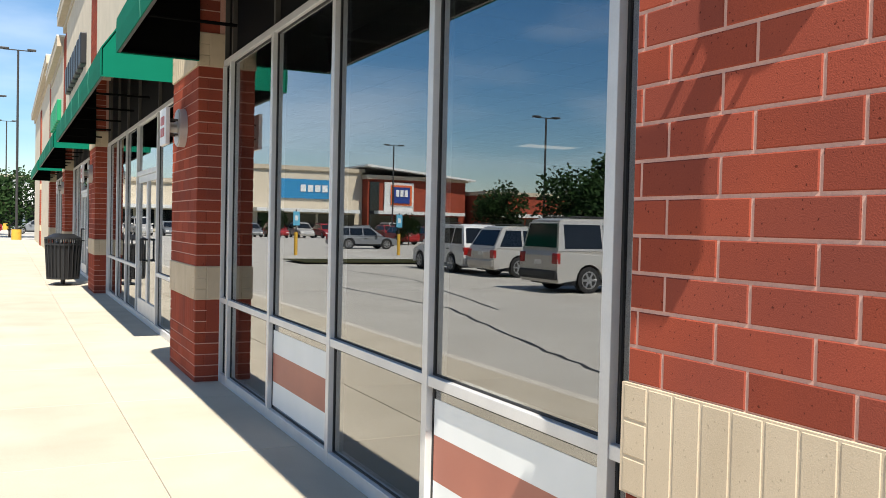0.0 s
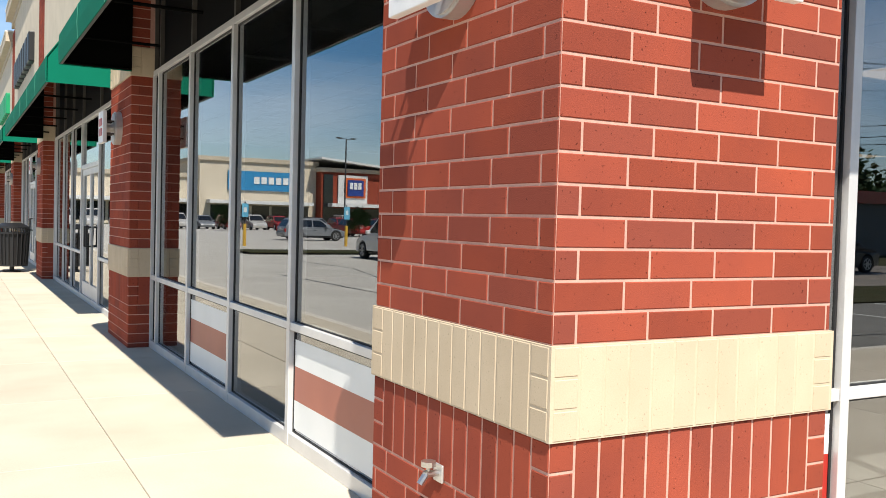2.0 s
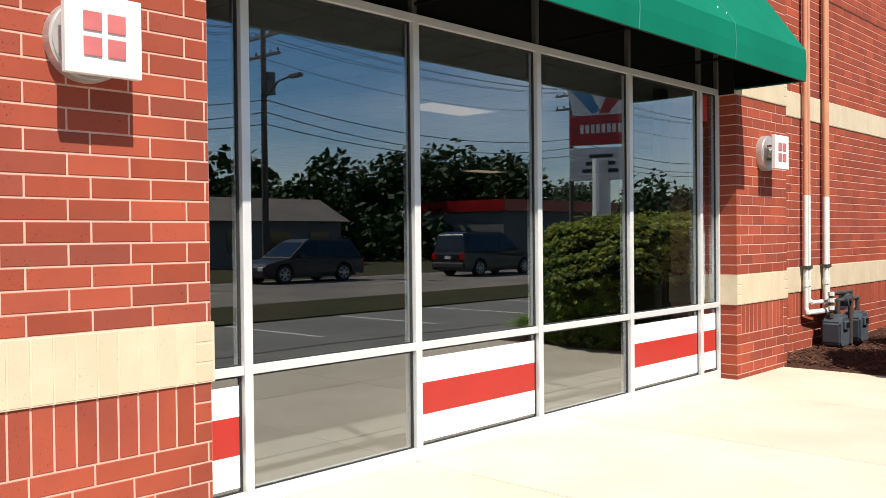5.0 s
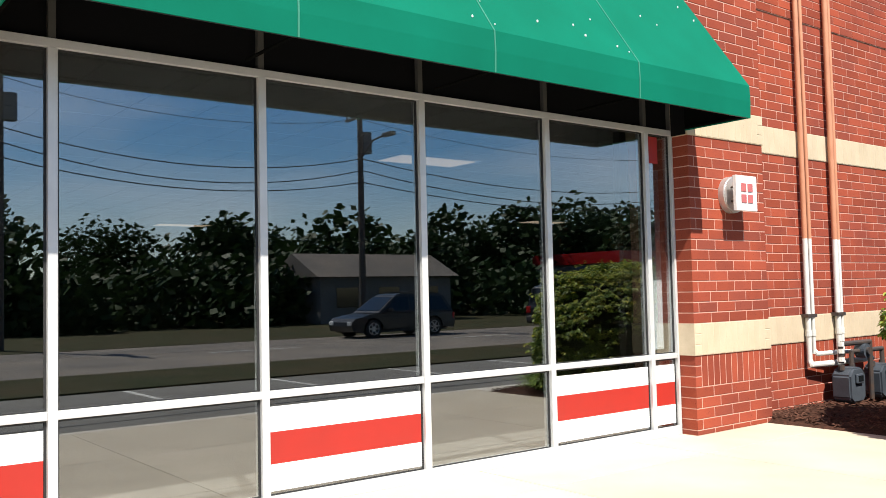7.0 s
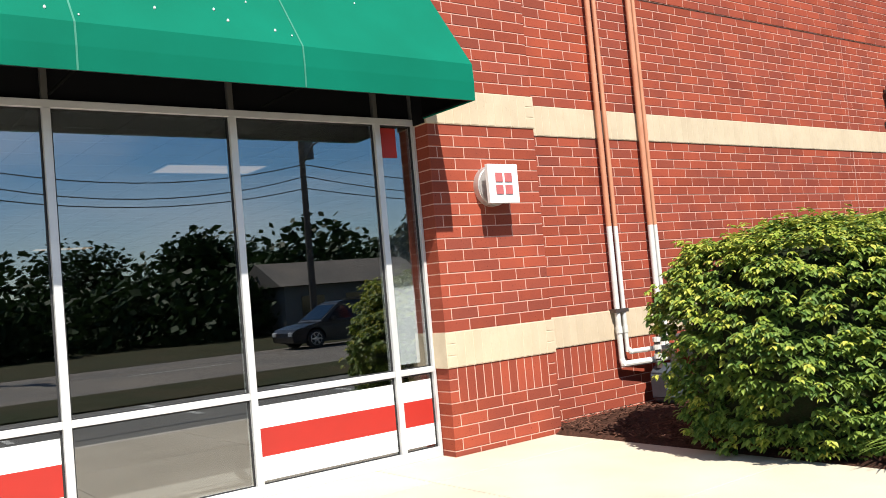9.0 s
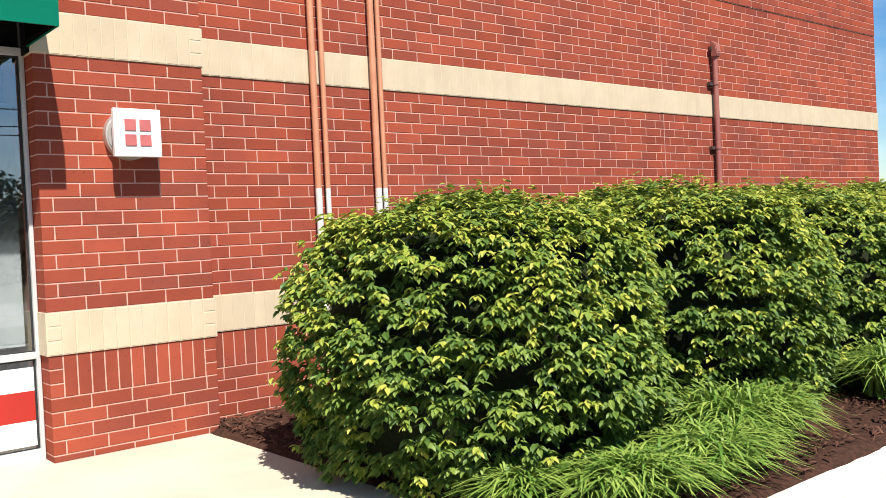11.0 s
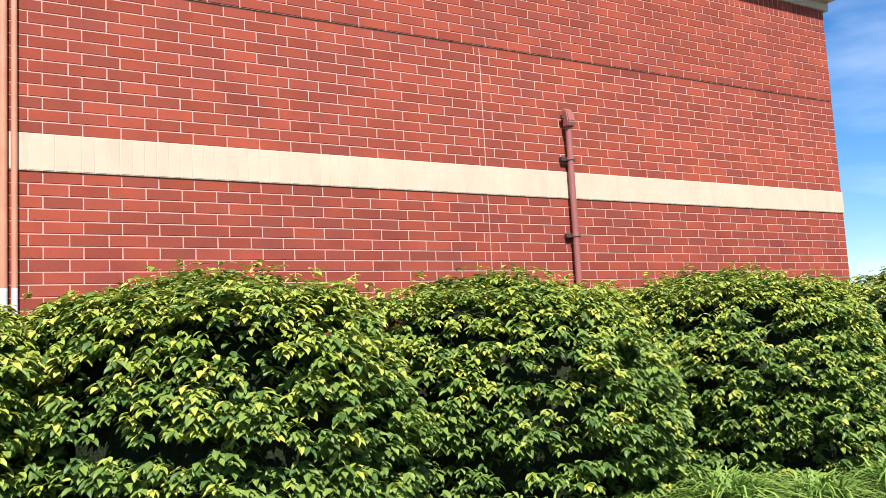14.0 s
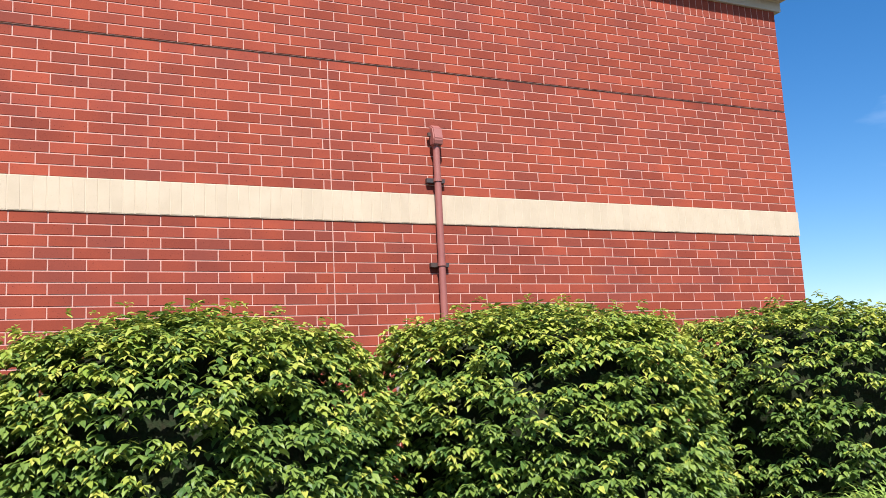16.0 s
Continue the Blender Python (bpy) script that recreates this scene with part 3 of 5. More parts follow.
# ---- storefront windows ----
def storefront(name, origin_m, width, mullions, films, label, doors=(), head=2.93, outside=False, glazing=None, stripe=None):
    """Aluminium storefront in the x-z plane, outside towards -y. films: set of lower panes with a striped film."""
    w = thing(name, label, "window", origin_m, kind="structure")
    d = 0.11
    stops = [0.0] + list(mullions) + [width]
    part("sill_rail", box(0, width, 0, d, 0, 0.085, 0.003), M_ALU, w)
    part("head_rail", box(0, width, 0, d, head - 0.025, head + 0.03, 0.003), M_ALU, w)
    # Panel colour also carries the awning's shade, hence its height up to 4.2.
    part("spandrel", box(0, width, 0.05, 0.08, head + 0.03, 4.2), M_SPANDREL, w, "opaque panel above the glass, blackened for the awning's shade")
    for x in stops:
        lo, hi = max(0, x - 0.028), min(width, x + 0.028)
        part("mullion", box(lo, hi, -0.004, d, 0.0, head - 0.0255, 0.003), M_ALU, w)
        part("transom_mullion", box(lo + 0.006, hi - 0.006, 0.01, d, head + 0.0305, 4.2, 0.003), M_SHADEALU, w)
    for i, (a, b) in enumerate(zip(stops, stops[1:])):
        a2, b2 = (a + 0.028 if a else 0.028 * 1), (b - 0.028)
        if i in doors:
            continue
        part("mid_rail", box(a2, b2, 0.002, d - 0.002, 0.735, 0.785, 0.003), M_ALU, w)
        for z0, z1 in ((0.0855, 0.7345), (0.7855, head - 0.0255)):
            bm = bmesh.new()
            g = 0.014
            add_box(bm, a2, a2 + g, 0.03, 0.05, z0, z1)
            add_box(bm, b2 - g, b2, 0.03, 0.05, z0, z1)
            add_box(bm, a2 + g, b2 - g, 0.03, 0.05, z1 - g, z1)
            add_box(bm, a2 + g, b2 - g, 0.03, 0.05, z0, z0 + g * 0.6)
            part("gasket", bm, M_GASKET, w)
            pane = part("pane", box(a2 + 0.002, b2 - 0.002, 0.036, 0.044, z0 + 0.002, z1 - 0.002), glazing or M_GLASSW, w)
            pane.visible_shadow = False
        if i in films:
            z = 0.112
            for h, m in ((0.18, M_WHITE), (0.215, stripe or M_RED), (0.17, M_WHITE)):
                part("window_film", box(a2 + 0.016, b2 - 0.016, *((0.0335, 0.035) if outside else (0.0455, 0.047)), z, z + h), m, w, "white and red striped film on the glass")
                z += h
    return w


def swing_doors(w, x0, x1):
    """A pair of glazed aluminium doors with pull handles and a transom light."""
    mid = (x0 + x1) / 2
    part("door_header", box(x0, x1, 0.002, 0.108, 2.13, 2.2, 0.003), M_ALU, w)
    t = part("pane", box(x0, x1, 0.036, 0.044, 2.2, 2.9), M_GLASS, w)
    t.visible_shadow = False
    for a, b, hx in ((x0 + 0.03, mid - 0.004, mid - 0.10), (mid + 0.004, x1 - 0.03, mid + 0.10)):
        door = new("door_leaf")
        door.parent = w
        bm = bmesh.new()
        for q in ((a, a + 0.07, 0.09, 2.125), (b - 0.07, b, 0.09, 2.125), (a + 0.07, b - 0.07, 0.09, 0.30), (a + 0.07, b - 0.07, 2.03, 2.125)):
            add_box(bm, q[0], q[1], 0.02, 0.07, q[2], q[3])
        part("frame", bm, M_ALU, door)
        p = part("pane", box(a + 0.07, b - 0.07, 0.04, 0.048, 0.30, 2.03), M_GLASS, door)
        p.visible_shadow = False
        part("pull_handle", tube([(hx, 0.02, 0.9), (hx, -0.05, 0.9), (hx, -0.05, 1.2), (hx, 0.02, 1.2)], 0.013), M_BLACK, door, "black pull handle")


SY = 0.63
storefront("window_1", pose(PX1, SY, 0), P2X0 - PX1, [x - PX1 for x in (3.105, 4.445, 5.79, 7.135, 8.455)], {0, 2, 4, 5}, "aluminium storefront window with striped lower panes", outside=True, glazing=M_GLASS)
red_card = thing("window_card", "red card stuck on the top of the narrow pane", "card", pose(8.64, SY + 0.0335, 0))
part("card", box(-0.14, 0.02, 0, 0.0015, 2.62, 2.88), M_RED, red_card)
board = thing("display_board", "pale grey display board standing inside the narrow pane", "board", pose(8.64, SY + 0.14, 0))
part("panel", box(-0.15, 0.15, 0, 0.02, 0.82, 2.58, 0.003), M_SIGNWHITE, board)
part("foot", box(-0.15, 0.15, -0.03, 0.12, 0.012, 0.05), M_STEEL, board)
part("post", box(-0.02, 0.02, 0.021, 0.04, 0.05, 2.4), M_STEEL, board)
WX = 1.675
storefront("window_2", pose(WX, 8.05, 0, 0, 0, -90), 8.05 - PY1, [8.05 - y for y in (7.75, 6.36, 4.965, 3.565, 2.17)], {2, 4}, "aluminium storefront window facing the parking lot", outside=True, stripe=M_HAZED)
# Added black box, stands in for shade on the pillar's side.
tagged(part("shade_filler", box(8.832, 8.8485, 0.462, 0.628, 2.9, 4.2), M_SPANDREL), "black filler added to darken the pillar's side under the awning", "trim", kind="structure")
w3 = storefront("window_3", pose(WX, 18.45, 0, 0, 0, -90), 18.45 - 9.39, [18.45 - y for y in (18.1, 16.75, 15.4, 14.0, 12.0, 10.65, 9.75)], set(), "aluminium shopfront with a pair of glazed doors", doors=(4,))
swing_doors(w3, 18.45 - 13.97, 18.45 - 12.03)
w4 = storefront("window_4", pose(WX, 28.5, 0, 0, 0, -90), 28.5 - 19.79, [28.5 - y for y in (28.1, 26.7, 25.3, 23.3, 21.9, 20.5)], set(), "aluminium shopfront further along the row", doors=(3,))
swing_doors(w4, 28.5 - 25.27, 28.5 - 23.33)
storefront("window_5", pose(WX, 38.6, 0, 0, 0, -90), 38.6 - 29.84, [38.6 - y for y in (37, 35.4, 33.8, 32.2, 30.8)], set(), "aluminium shopfront further along the row")

# pillars and upper front along the west side
for y0, y1 in ((8.05, 9.39), (18.45, 19.79), (28.5, 29.84), (38.6, 39.9), (50, 51.3)):
    p = thing("brick_pillar", "shaded red brick pillar with a tan band", "pillar", kind="structure")
    mortar(p, 1.45 + SETJ, 1.8, y0 + SETJ, y1 - SETJ, 0, 7.0 if y0 > 15 else TOP)
    near = y0 < 10
    lay(wall_bricks(y1 - y0, 0, 7.0 if y0 > 15 else TOP, 0, flip=True), west(1.45, y1), p, lambda u, z: near and z < 3.2, 150)
    lay(wall_bricks(0.35, 0, 3.2, 1), south(1.4505, y0), p, lambda u, z: near and z < 3.2, 100)
tagged(part("wall_front", box(1.452, 2.1, 1.772, 8.05, 4.2, 6.2), M_EIFS), "cream stucco front above the awning", "wall", kind="structure")
tagged(part("wall_front", box(1.452, 1.9, 9.39, 18.45, 4.2, 6.5), M_EIFS), "cream stucco front above the awning", "wall", kind="structure")
tagged(part("wall_front", box(1.452, 1.9, 19.79, 28.5, 4.2, 7.2), M_EIFS), "cream stucco front above the awning", "wall", kind="structure")
tagged(part("wall_front", box(1.452, 1.9, 29.84, 38.6, 4.2, 6.6), M_EIFS), "cream stucco front above the awning", "wall", kind="structure")
tagged(part("wall_front", box(1.5, 1.9, 39.9, 62, 0, 7.4), M_EIFS), "cream stucco front at the end of the row", "wall", kind="structure")
for y0, y1, z in ((1.0, 9.4, 6.2), (9.4, 18.4, 6.5), (18.2, 29.9, 7.2), (29.9, 38.6, 6.6), (38.4, 62, 7.4)):
    c = thing("cornice", "tan stucco cornice along the front", "cornice", kind="structure")
    part("moulding", prism([(1.25, z + 0.2), (1.25, z + 0.5), (2.2, z + 0.5), (2.2, z), (1.42, z), (1.42, z + 0.2)], "y", y0, y1), M_CORNICE, c)
    part("coping", box(1.23, 2.22, y0, y1, z + 0.5, z + 0.55), M_CAP, c)
for y0, n, z, mat, col in ((21.0, 7, 4.9, M_BLACK, "black"), (31.0, 6, 4.6, M_SIGNGREEN, "green")):
    s = thing("shop_sign", col + " raised letters too oblique to read on the front", "sign")
    for i in range(n):
        part("letter", box(1.32, 1.62, y0 + i * 0.85, y0 + i * 0.85 + 0.55, z, z + 0.7, 0.03), mat, s)


# ---- awnings ----
def awning(m, width, panels, label):
    """Sloped fabric awning along x, its wall at y = 0, outside towards -y; open below, inside painted black for its
    shade.
    """
    a = thing("awning", label, "awning", m)
    zb, zl, zt, out, t = 2.93, 3.225, 4.25, 0.71, 0.008
    step = width / panels
    for i in range(panels):
        x0, x1 = i * step, (i + 1) * step
        part("fabric_panel", prism([(-out, zb), (-out - 0.006, (zb + zl) / 2), (-out, zl), (0, zt), (0, zt - t * 1.6), (-out + t, zl - t * 0.4), (-out + t, zb)], "x", x0, x1), M_GREEN, a)
        part("shade_layer", prism([(-out + t + 0.001, zb + 0.012), (-out + t + 0.001, zl - 0.008), (-0.002, zt - 0.03), (-0.002, zt - 0.045), (-out + t + 0.011, zl - 0.015), (-out + t + 0.011, zb + 0.012)], "x", x0, x1), M_UNDERSHADE, a, "black layer standing in for the shade inside the awning")
        if i:
            part("seam", prism([(-out - 0.004, zb), (-out - 0.010, (zb + zl) / 2), (-out - 0.004, zl), (-0.001, zt + 0.006), (0, zt), (-out, zl), (-out, zb)], "x", x0 - 0.006, x0 + 0.006), M_SEAM, a)
    for x0, x1, xi in ((0, t, t), (width - t, width, width - t - 0.004)):
        part("end_panel", prism([(-out + t, zb), (-out + t, zl), (0, zt - 0.02), (0, zb)], "x", x0, x1), M_GREEN, a)
        part("shade_layer", prism([(-out + t + .01, zb + 0.01), (-out + t + .01, zl), (0, zt - 0.05), (0, zb + 0.01)], "x", xi, xi + 0.004), M_UNDERSHADE, a, "black layer standing in for the shade inside the awning")
    part("hem_bar", box(0.01, width - 0.01, -out + 0.012, -out + 0.035, zb + 0.004, zb + 0.03), M_BLACK, a)
    for i in range(panels + 1):
        x = min(max(i * step, 0.03), width - 0.03)
        # Ribs take the same painted shade, so they vanish under the fabric.
        part("frame_rib", tube([(x, -out + 0.05, zb + 0.02), (x, -0.02, zb + 0.02)], 0.013, 6), M_UNDERSHADE, a)
    return a


aw = awning(pose(PX1 - 0.05, PY0, 0), 8.83 - PX1 + 0.05, 4, "green fabric awning with sewn seams over the windows")
rnd = random.Random(21)
for i in range(18):
    x, f, q = rnd.uniform(2.2, 6.0), rnd.uniform(0.05, 0.9), rnd.uniform(0.004, 0.011)
    c = Vector((x, -0.71 + 0.71 * f - 0.004, 3.225 + 1.025 * f + 0.004))
    bm = bmesh.new()
    bmesh.ops.create_icosphere(bm, subdivisions=1, radius=q, matrix=Matrix.Translation(c) @ Matrix.Diagonal((1, 0.7, 1.3, 1)))
    part("dropping", bm, M_SIGNWHITE, aw, "white bird dropping")
awning(pose(1.45, 8.02, 0, 0, 0, -90), 8.02 - 1.8, 4, "green fabric awning over the window beside the pillar")
awning(pose(1.45, 18.4, 0, 0, 0, -90), 18.4 - 9.45, 6, "green fabric awning over the doors")
awning(pose(1.45, 28.4, 0, 0, 0, -90), 28.4 - 19.85, 6, "green fabric awning further along the row")
awning(pose(1.45, 38.5, 0, 0, 0, -90), 38.5 - 29.9, 6, "green fabric awning at the far shop")


# ---- wall lamps ----
def wall_lamp(m, label):
    """Round back drum on the wall and a square front plate with four rose lenses; outside towards -y, origin at the plate's centre on the wall."""
    a = thing("wall_lamp", label, "wall lamp", m, "wall lamps")
    bm = bmesh.new()
    add_cyl(bm, (0, 0.0, 0), (0, -0.075, 0), 0.185, 0.185, 40)
    bmesh.ops.bevel(bm, geom=[e for e in bm.edges if all(v.co.y < -0.07 for v in e.verts)], offset=0.012, segments=2, affect="EDGES")
    part("drum", bm, M_LAMPALU, a, "brushed metal drum")
    part("arm", cyl((0.0, -0.075, 0.0), (0, -0.165, 0), 0.05, seg=20), M_LAMPALU, a)
    for dx, dz in ((-.07, .07), (.07, .07), (-.07, -.07), (.07, -.07)):
        part("spacer", cyl((dx, -0.075, dz), (dx, -0.165, dz), 0.01, seg=8), M_IRON, a)
    part("plate", box(-0.175, 0.175, -0.205, -0.165, -0.175, 0.175, 0.004), M_LAMP, a)
    for dx in (-0.055, 0.055):
        for dz in (-0.055, 0.055):
            part("lens", box(dx - 0.042, dx + 0.042, -0.212, -0.2055, dz - 0.042, dz + 0.042, 0.003), M_ROSE, a, "rose lens")
    return a


lamp = wall_lamp(pose(2.115, PY0, 2.385), "white square wall lamp with four rose lenses")
copy_thing(lamp, pose(PX0, 1.10, 2.385, 0, 0, -90))
copy_thing(lamp, pose(9.50, PY0, 2.335))
copy_thing(lamp, pose(1.45, 8.72, 2.385, 0, 0, -90))
copy_thing(lamp, pose(1.45, 19.12, 2.385, 0, 0, -90))
copy_thing(lamp, pose(1.45, 29.17, 2.385, 0, 0, -90))

# hose tap on the pillar
tap = thing("hose_tap", "worn metal hose tap on the brick pillar", "tap", pose(PX0, 1.15, 0.485, 0, 0, -90))
part("flange", box(-0.035, 0.035, -0.01, 0.0, -0.035, 0.035, 0.004), M_LAMPALU, tap)
part("spout", tube([(0, -0.005, 0), (0, -0.06, 0), (0, -0.085, -0.035)], 0.014), M_CHROME, tap)
bm = bmesh.new()
add_cyl(bm, (0, -0.05, 0.03), (0, -0.05, 0.05), 0.03, seg=8)
add_cyl(bm, (0, -0.05, 0), (0, -0.05, 0.03), 0.008, seg=8)
part("handle", bm, M_CHROME, tap)

# ---- pipes and gas meter ----
def riser(x, r, z0, z1, split, label):
    p = thing("riser_pipe", label, "pipe", pose(x, WALLY - 0.062, 0), "riser pipes")
    part("painted_run", cyl((0, 0, split), (0, 0, z1), r, seg=24), M_PIPE, p, "tan painted run")
    part("white_run", cyl((0, 0, z0), (0, 0, split), r, seg=24), M_PIPEW, p, "white painted run")
    for z in (1.06,):
        bm = box(-r - 0.025, r + 0.025, -r - 0.006, 0.06, z - 0.02, z + 0.02)
        part("clamp", bm, M_PIPE if z > split else M_IRON, p)
    for z in (0.86,):
        part("coupling", cyl((0, 0, z - 0.035), (0, 0, z + 0.035), r * 1.25, seg=12), M_PIPE if z > split else M_PIPEW, p)
    return p


riser(11.30, 0.030, 0.52, 6.0, 1.95, "tall pipe painted tan above and white below")
riser(11.40, 0.024, 0.62, 6.0, 1.95, "thin pipe painted tan above and white below")
riser(11.965, 0.032, 0.50, 6.0, 1.95, "tall pipe painted tan above and white below")
riser(12.045, 0.024, 0.55, 6.0, 1.95, "thin pipe painted tan above and white below")
gm = thing("gas_meter", "grey gas meters with dark iron piping against the wall", "gas meter", pose(11.3, 0.62, 0))
part("supply_pipe", tube([(0, 0.068, 0.55), (0.0, 0.05, 0.5), (0.35, 0.0, 0.5), (1.3, 0.0, 0.5)], 0.034, 12), M_PIPEW, gm, "white pipe")
part("supply_pipe", tube([(0.105, 0.068, 0.66), (0.12, 0.04, 0.62), (0.45, 0.0, 0.62), (1.3, 0.0, 0.60)], 0.026, 12), M_PIPEW, gm, "white pipe")
part("manifold", tube([(0.38, -0.1, 0.50), (0.38, -0.1, 0.72), (1.02, -0.12, 0.72), (1.02, -0.12, 0.04)], 0.03, 10), M_IRON, gm, "dark iron manifold")
part("manifold", tube([(0.62, -0.1, 0.48), (0.62, -0.1, 0.62), (1.35, -0.1, 0.62), (1.35, -0.1, 0.46)], 0.028, 10), M_IRON, gm, "dark iron manifold")
for z in (0.545, 0.64, 0.72):
    part("fitting", cyl((0.38, -0.1, z - 0.025), (0.38, -0.1, z + 0.025), 0.042, seg=8), M_PIPEW, gm, "white pipe fitting")
for x in (0.5, 1.22):
    body = prism([(x - 0.17, 0.10), (x - 0.11, 0.05), (x + 0.11, 0.05), (x + 0.17, 0.10), (x + 0.18, 0.36), (x + 0.10, 0.45), (x - 0.10, 0.45), (x - 0.18, 0.36)], "y", -0.23, 0.0)
    bmesh.ops.bevel(body, geom=list(body.edges), offset=0.02, segments=2, affect="EDGES")
    part("meter_body", body, M_METER, gm, "blue-grey cast meter body")
    part("index_box", box(x - 0.075, x + 0.075, -0.262, -0.229, 0.27, 0.38, 0.012), M_METER, gm)
    part("dial_glass", box(x - 0.055, x + 0.055, -0.266, -0.2615, 0.295, 0.36), M_DARKGLASS, gm, "dark dial window")
    for q in (-0.12, 0.12):
        part("swivel_nut", cyl((x + q, -0.1, 0.42), (x + q, -0.1, 0.48), 0.036, seg=8), M_IRON, gm)
part("regulator", cyl((0.86, -0.17, 0.62), (0.86, -0.05, 0.62), 0.085, seg=20), M_METER, gm, "round regulator")
part("regulator_cap", cyl((0.86, -0.2, 0.62), (0.86, -0.17, 0.62), 0.045, seg=14), M_IRON, gm)
for x in (0.5, 1.22):
    part("stand", box(x - 0.04, x + 0.04, -0.16, -0.06, -0.01, 0.055), M_IRON, gm)

conduit = thing("service_conduit", "brick-red painted conduit with a weather head and strut clamps", "conduit", pose(17.715, WALLY - 0.07, 0))
part("pipe", cyl((0, 0, 1.2), (0, 0, 3.74), 0.036, seg=24), M_PIPER, conduit)
bm = prism([(0.03, 3.70), (-0.055, 3.70), (-0.075, 3.76), (-0.05, 3.88), (0.03, 3.93)], "x", -0.055, 0.055)
bmesh.ops.bevel(bm, geom=list(bm.edges), offset=0.012, segments=2, affect="EDGES")
part("weather_head", bm, M_PIPER, conduit)
for z in (3.34, 2.47):
    part("strut", box(-0.11, 0.09, 0.02, 0.062, z - 0.022, z + 0.022), M_IRON, conduit, "dark strut channel")
    part("clamp", cyl((0, 0, z - 0.015), (0, 0, z + 0.015), 0.045, seg=16), M_PIPER, conduit)
part("spike", box(-0.08, -0.05, 0.0, 0.03, 3.80, 3.84), M_IRON, conduit)
bx = thing("utility_box", "white electrical box on the wall behind the shrubs", "electrical box", pose(17.33, WALLY, 0))
part("case", box(-0.14, 0.14, -0.16, 0.0, 1.2, 1.78, 0.01), M_SIGNWHITE, bx)
part("lid", box(-0.15, 0.15, -0.185, -0.161, 1.19, 1.79, 0.006), M_SIGNWHITE, bx)

# ---- room behind the glass ----
RX1, RY1, CZ = 20.0, 18.2, 3.06
tagged(part("floor", box(1.8, RX1, 0.75, RY1, -0.05, 0.012), M_FLOOR), "worn grey floor of the empty shop", "floor", kind="structure")
bm = bmesh.new()
for i in range(30):
    for j in range(29):
        x, y = 1.8 + i * 0.61, 0.75 + j * 0.61
        if x + .6 < RX1 and y + .6 < RY1:
            add_box(bm, x + 0.012, x + 0.598, y + 0.012, y + 0.598, CZ, CZ + 0.02)
add_box(bm, 1.78, RX1, 0.745, RY1, CZ + 0.006, CZ + 0.05)
tagged(part("ceiling", bm, M_TILE), "suspended ceiling of square tiles", "ceiling", kind="structure")
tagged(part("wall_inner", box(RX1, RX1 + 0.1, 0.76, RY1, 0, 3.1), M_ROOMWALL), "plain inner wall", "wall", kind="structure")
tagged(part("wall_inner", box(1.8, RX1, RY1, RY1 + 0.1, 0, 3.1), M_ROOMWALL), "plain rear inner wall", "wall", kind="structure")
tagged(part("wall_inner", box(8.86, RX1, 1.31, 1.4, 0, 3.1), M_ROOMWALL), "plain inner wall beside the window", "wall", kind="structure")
for x, y in ((8.3, 3.9), (16.6, 10.4), (9.2, 14.2)):
    c = thing("ceiling_light", "lit rectangular fluorescent ceiling panel", "ceiling light", pose(x, y, CZ), "ceiling lights")
    part("diffuser", box(-0.58, 0.58, -0.28, 0.28, -0.008, -0.002), M_PANEL, c)
    bm = bmesh.new()
    for q in ((-0.61, -0.58, -0.31, 0.31), (0.58, 0.61, -0.31, 0.31), (-0.58, 0.58, -0.31, -0.28), (-0.58, 0.58, 0.28, 0.31)):
        add_box(bm, q[0], q[1], q[2], q[3], -0.014, 0.0)
    part("frame", bm, M_SIGNWHITE, c)
for y1, y0 in ((18.5, 28.4), (28.6, 38.6)):
    tagged(part("floor", box(1.8, 10, y1, y0, -0.05, 0.012), M_FLOOR), "shop floor", "floor", kind="structure")
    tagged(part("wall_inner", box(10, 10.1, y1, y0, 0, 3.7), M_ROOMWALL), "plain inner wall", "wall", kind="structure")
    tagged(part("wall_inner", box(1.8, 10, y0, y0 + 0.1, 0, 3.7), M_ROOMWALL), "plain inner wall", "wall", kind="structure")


# ---- shrubs ----


def leaves_into(vs, fs, idx, p, way, size, young, rnd):
    """One folded, drooping leaf from p along way."""
    way = way.normalized()
    side = way.cross(Vector((rnd.uniform(-.35, .35), rnd.uniform(-.35, .35), 1))).normalized()
    up = side.cross(way)
    k = len(vs)
    pts = ((0, 0, 0), (0.27, 0.38, 0.06), (0.17, 0.75, -0.02), (0, 1.0, -0.2), (-0.17, 0.75, -0.02), (-0.27, 0.38, 0.06), (0, 0.5, -0.02))
    for s, f, h in pts:
        q = p + side * (s * size) + way * (f * size) + up * (h * size)
        vs.append((q.x, q.y, q.z))
    fs += [(k, k + 1, k + 6), (k + 1, k + 2, k + 6), (k + 2, k + 3, k + 6), (k + 3, k + 4, k + 6), (k + 4, k + 5, k + 6), (k + 5, k, k + 6)]
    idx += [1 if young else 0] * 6


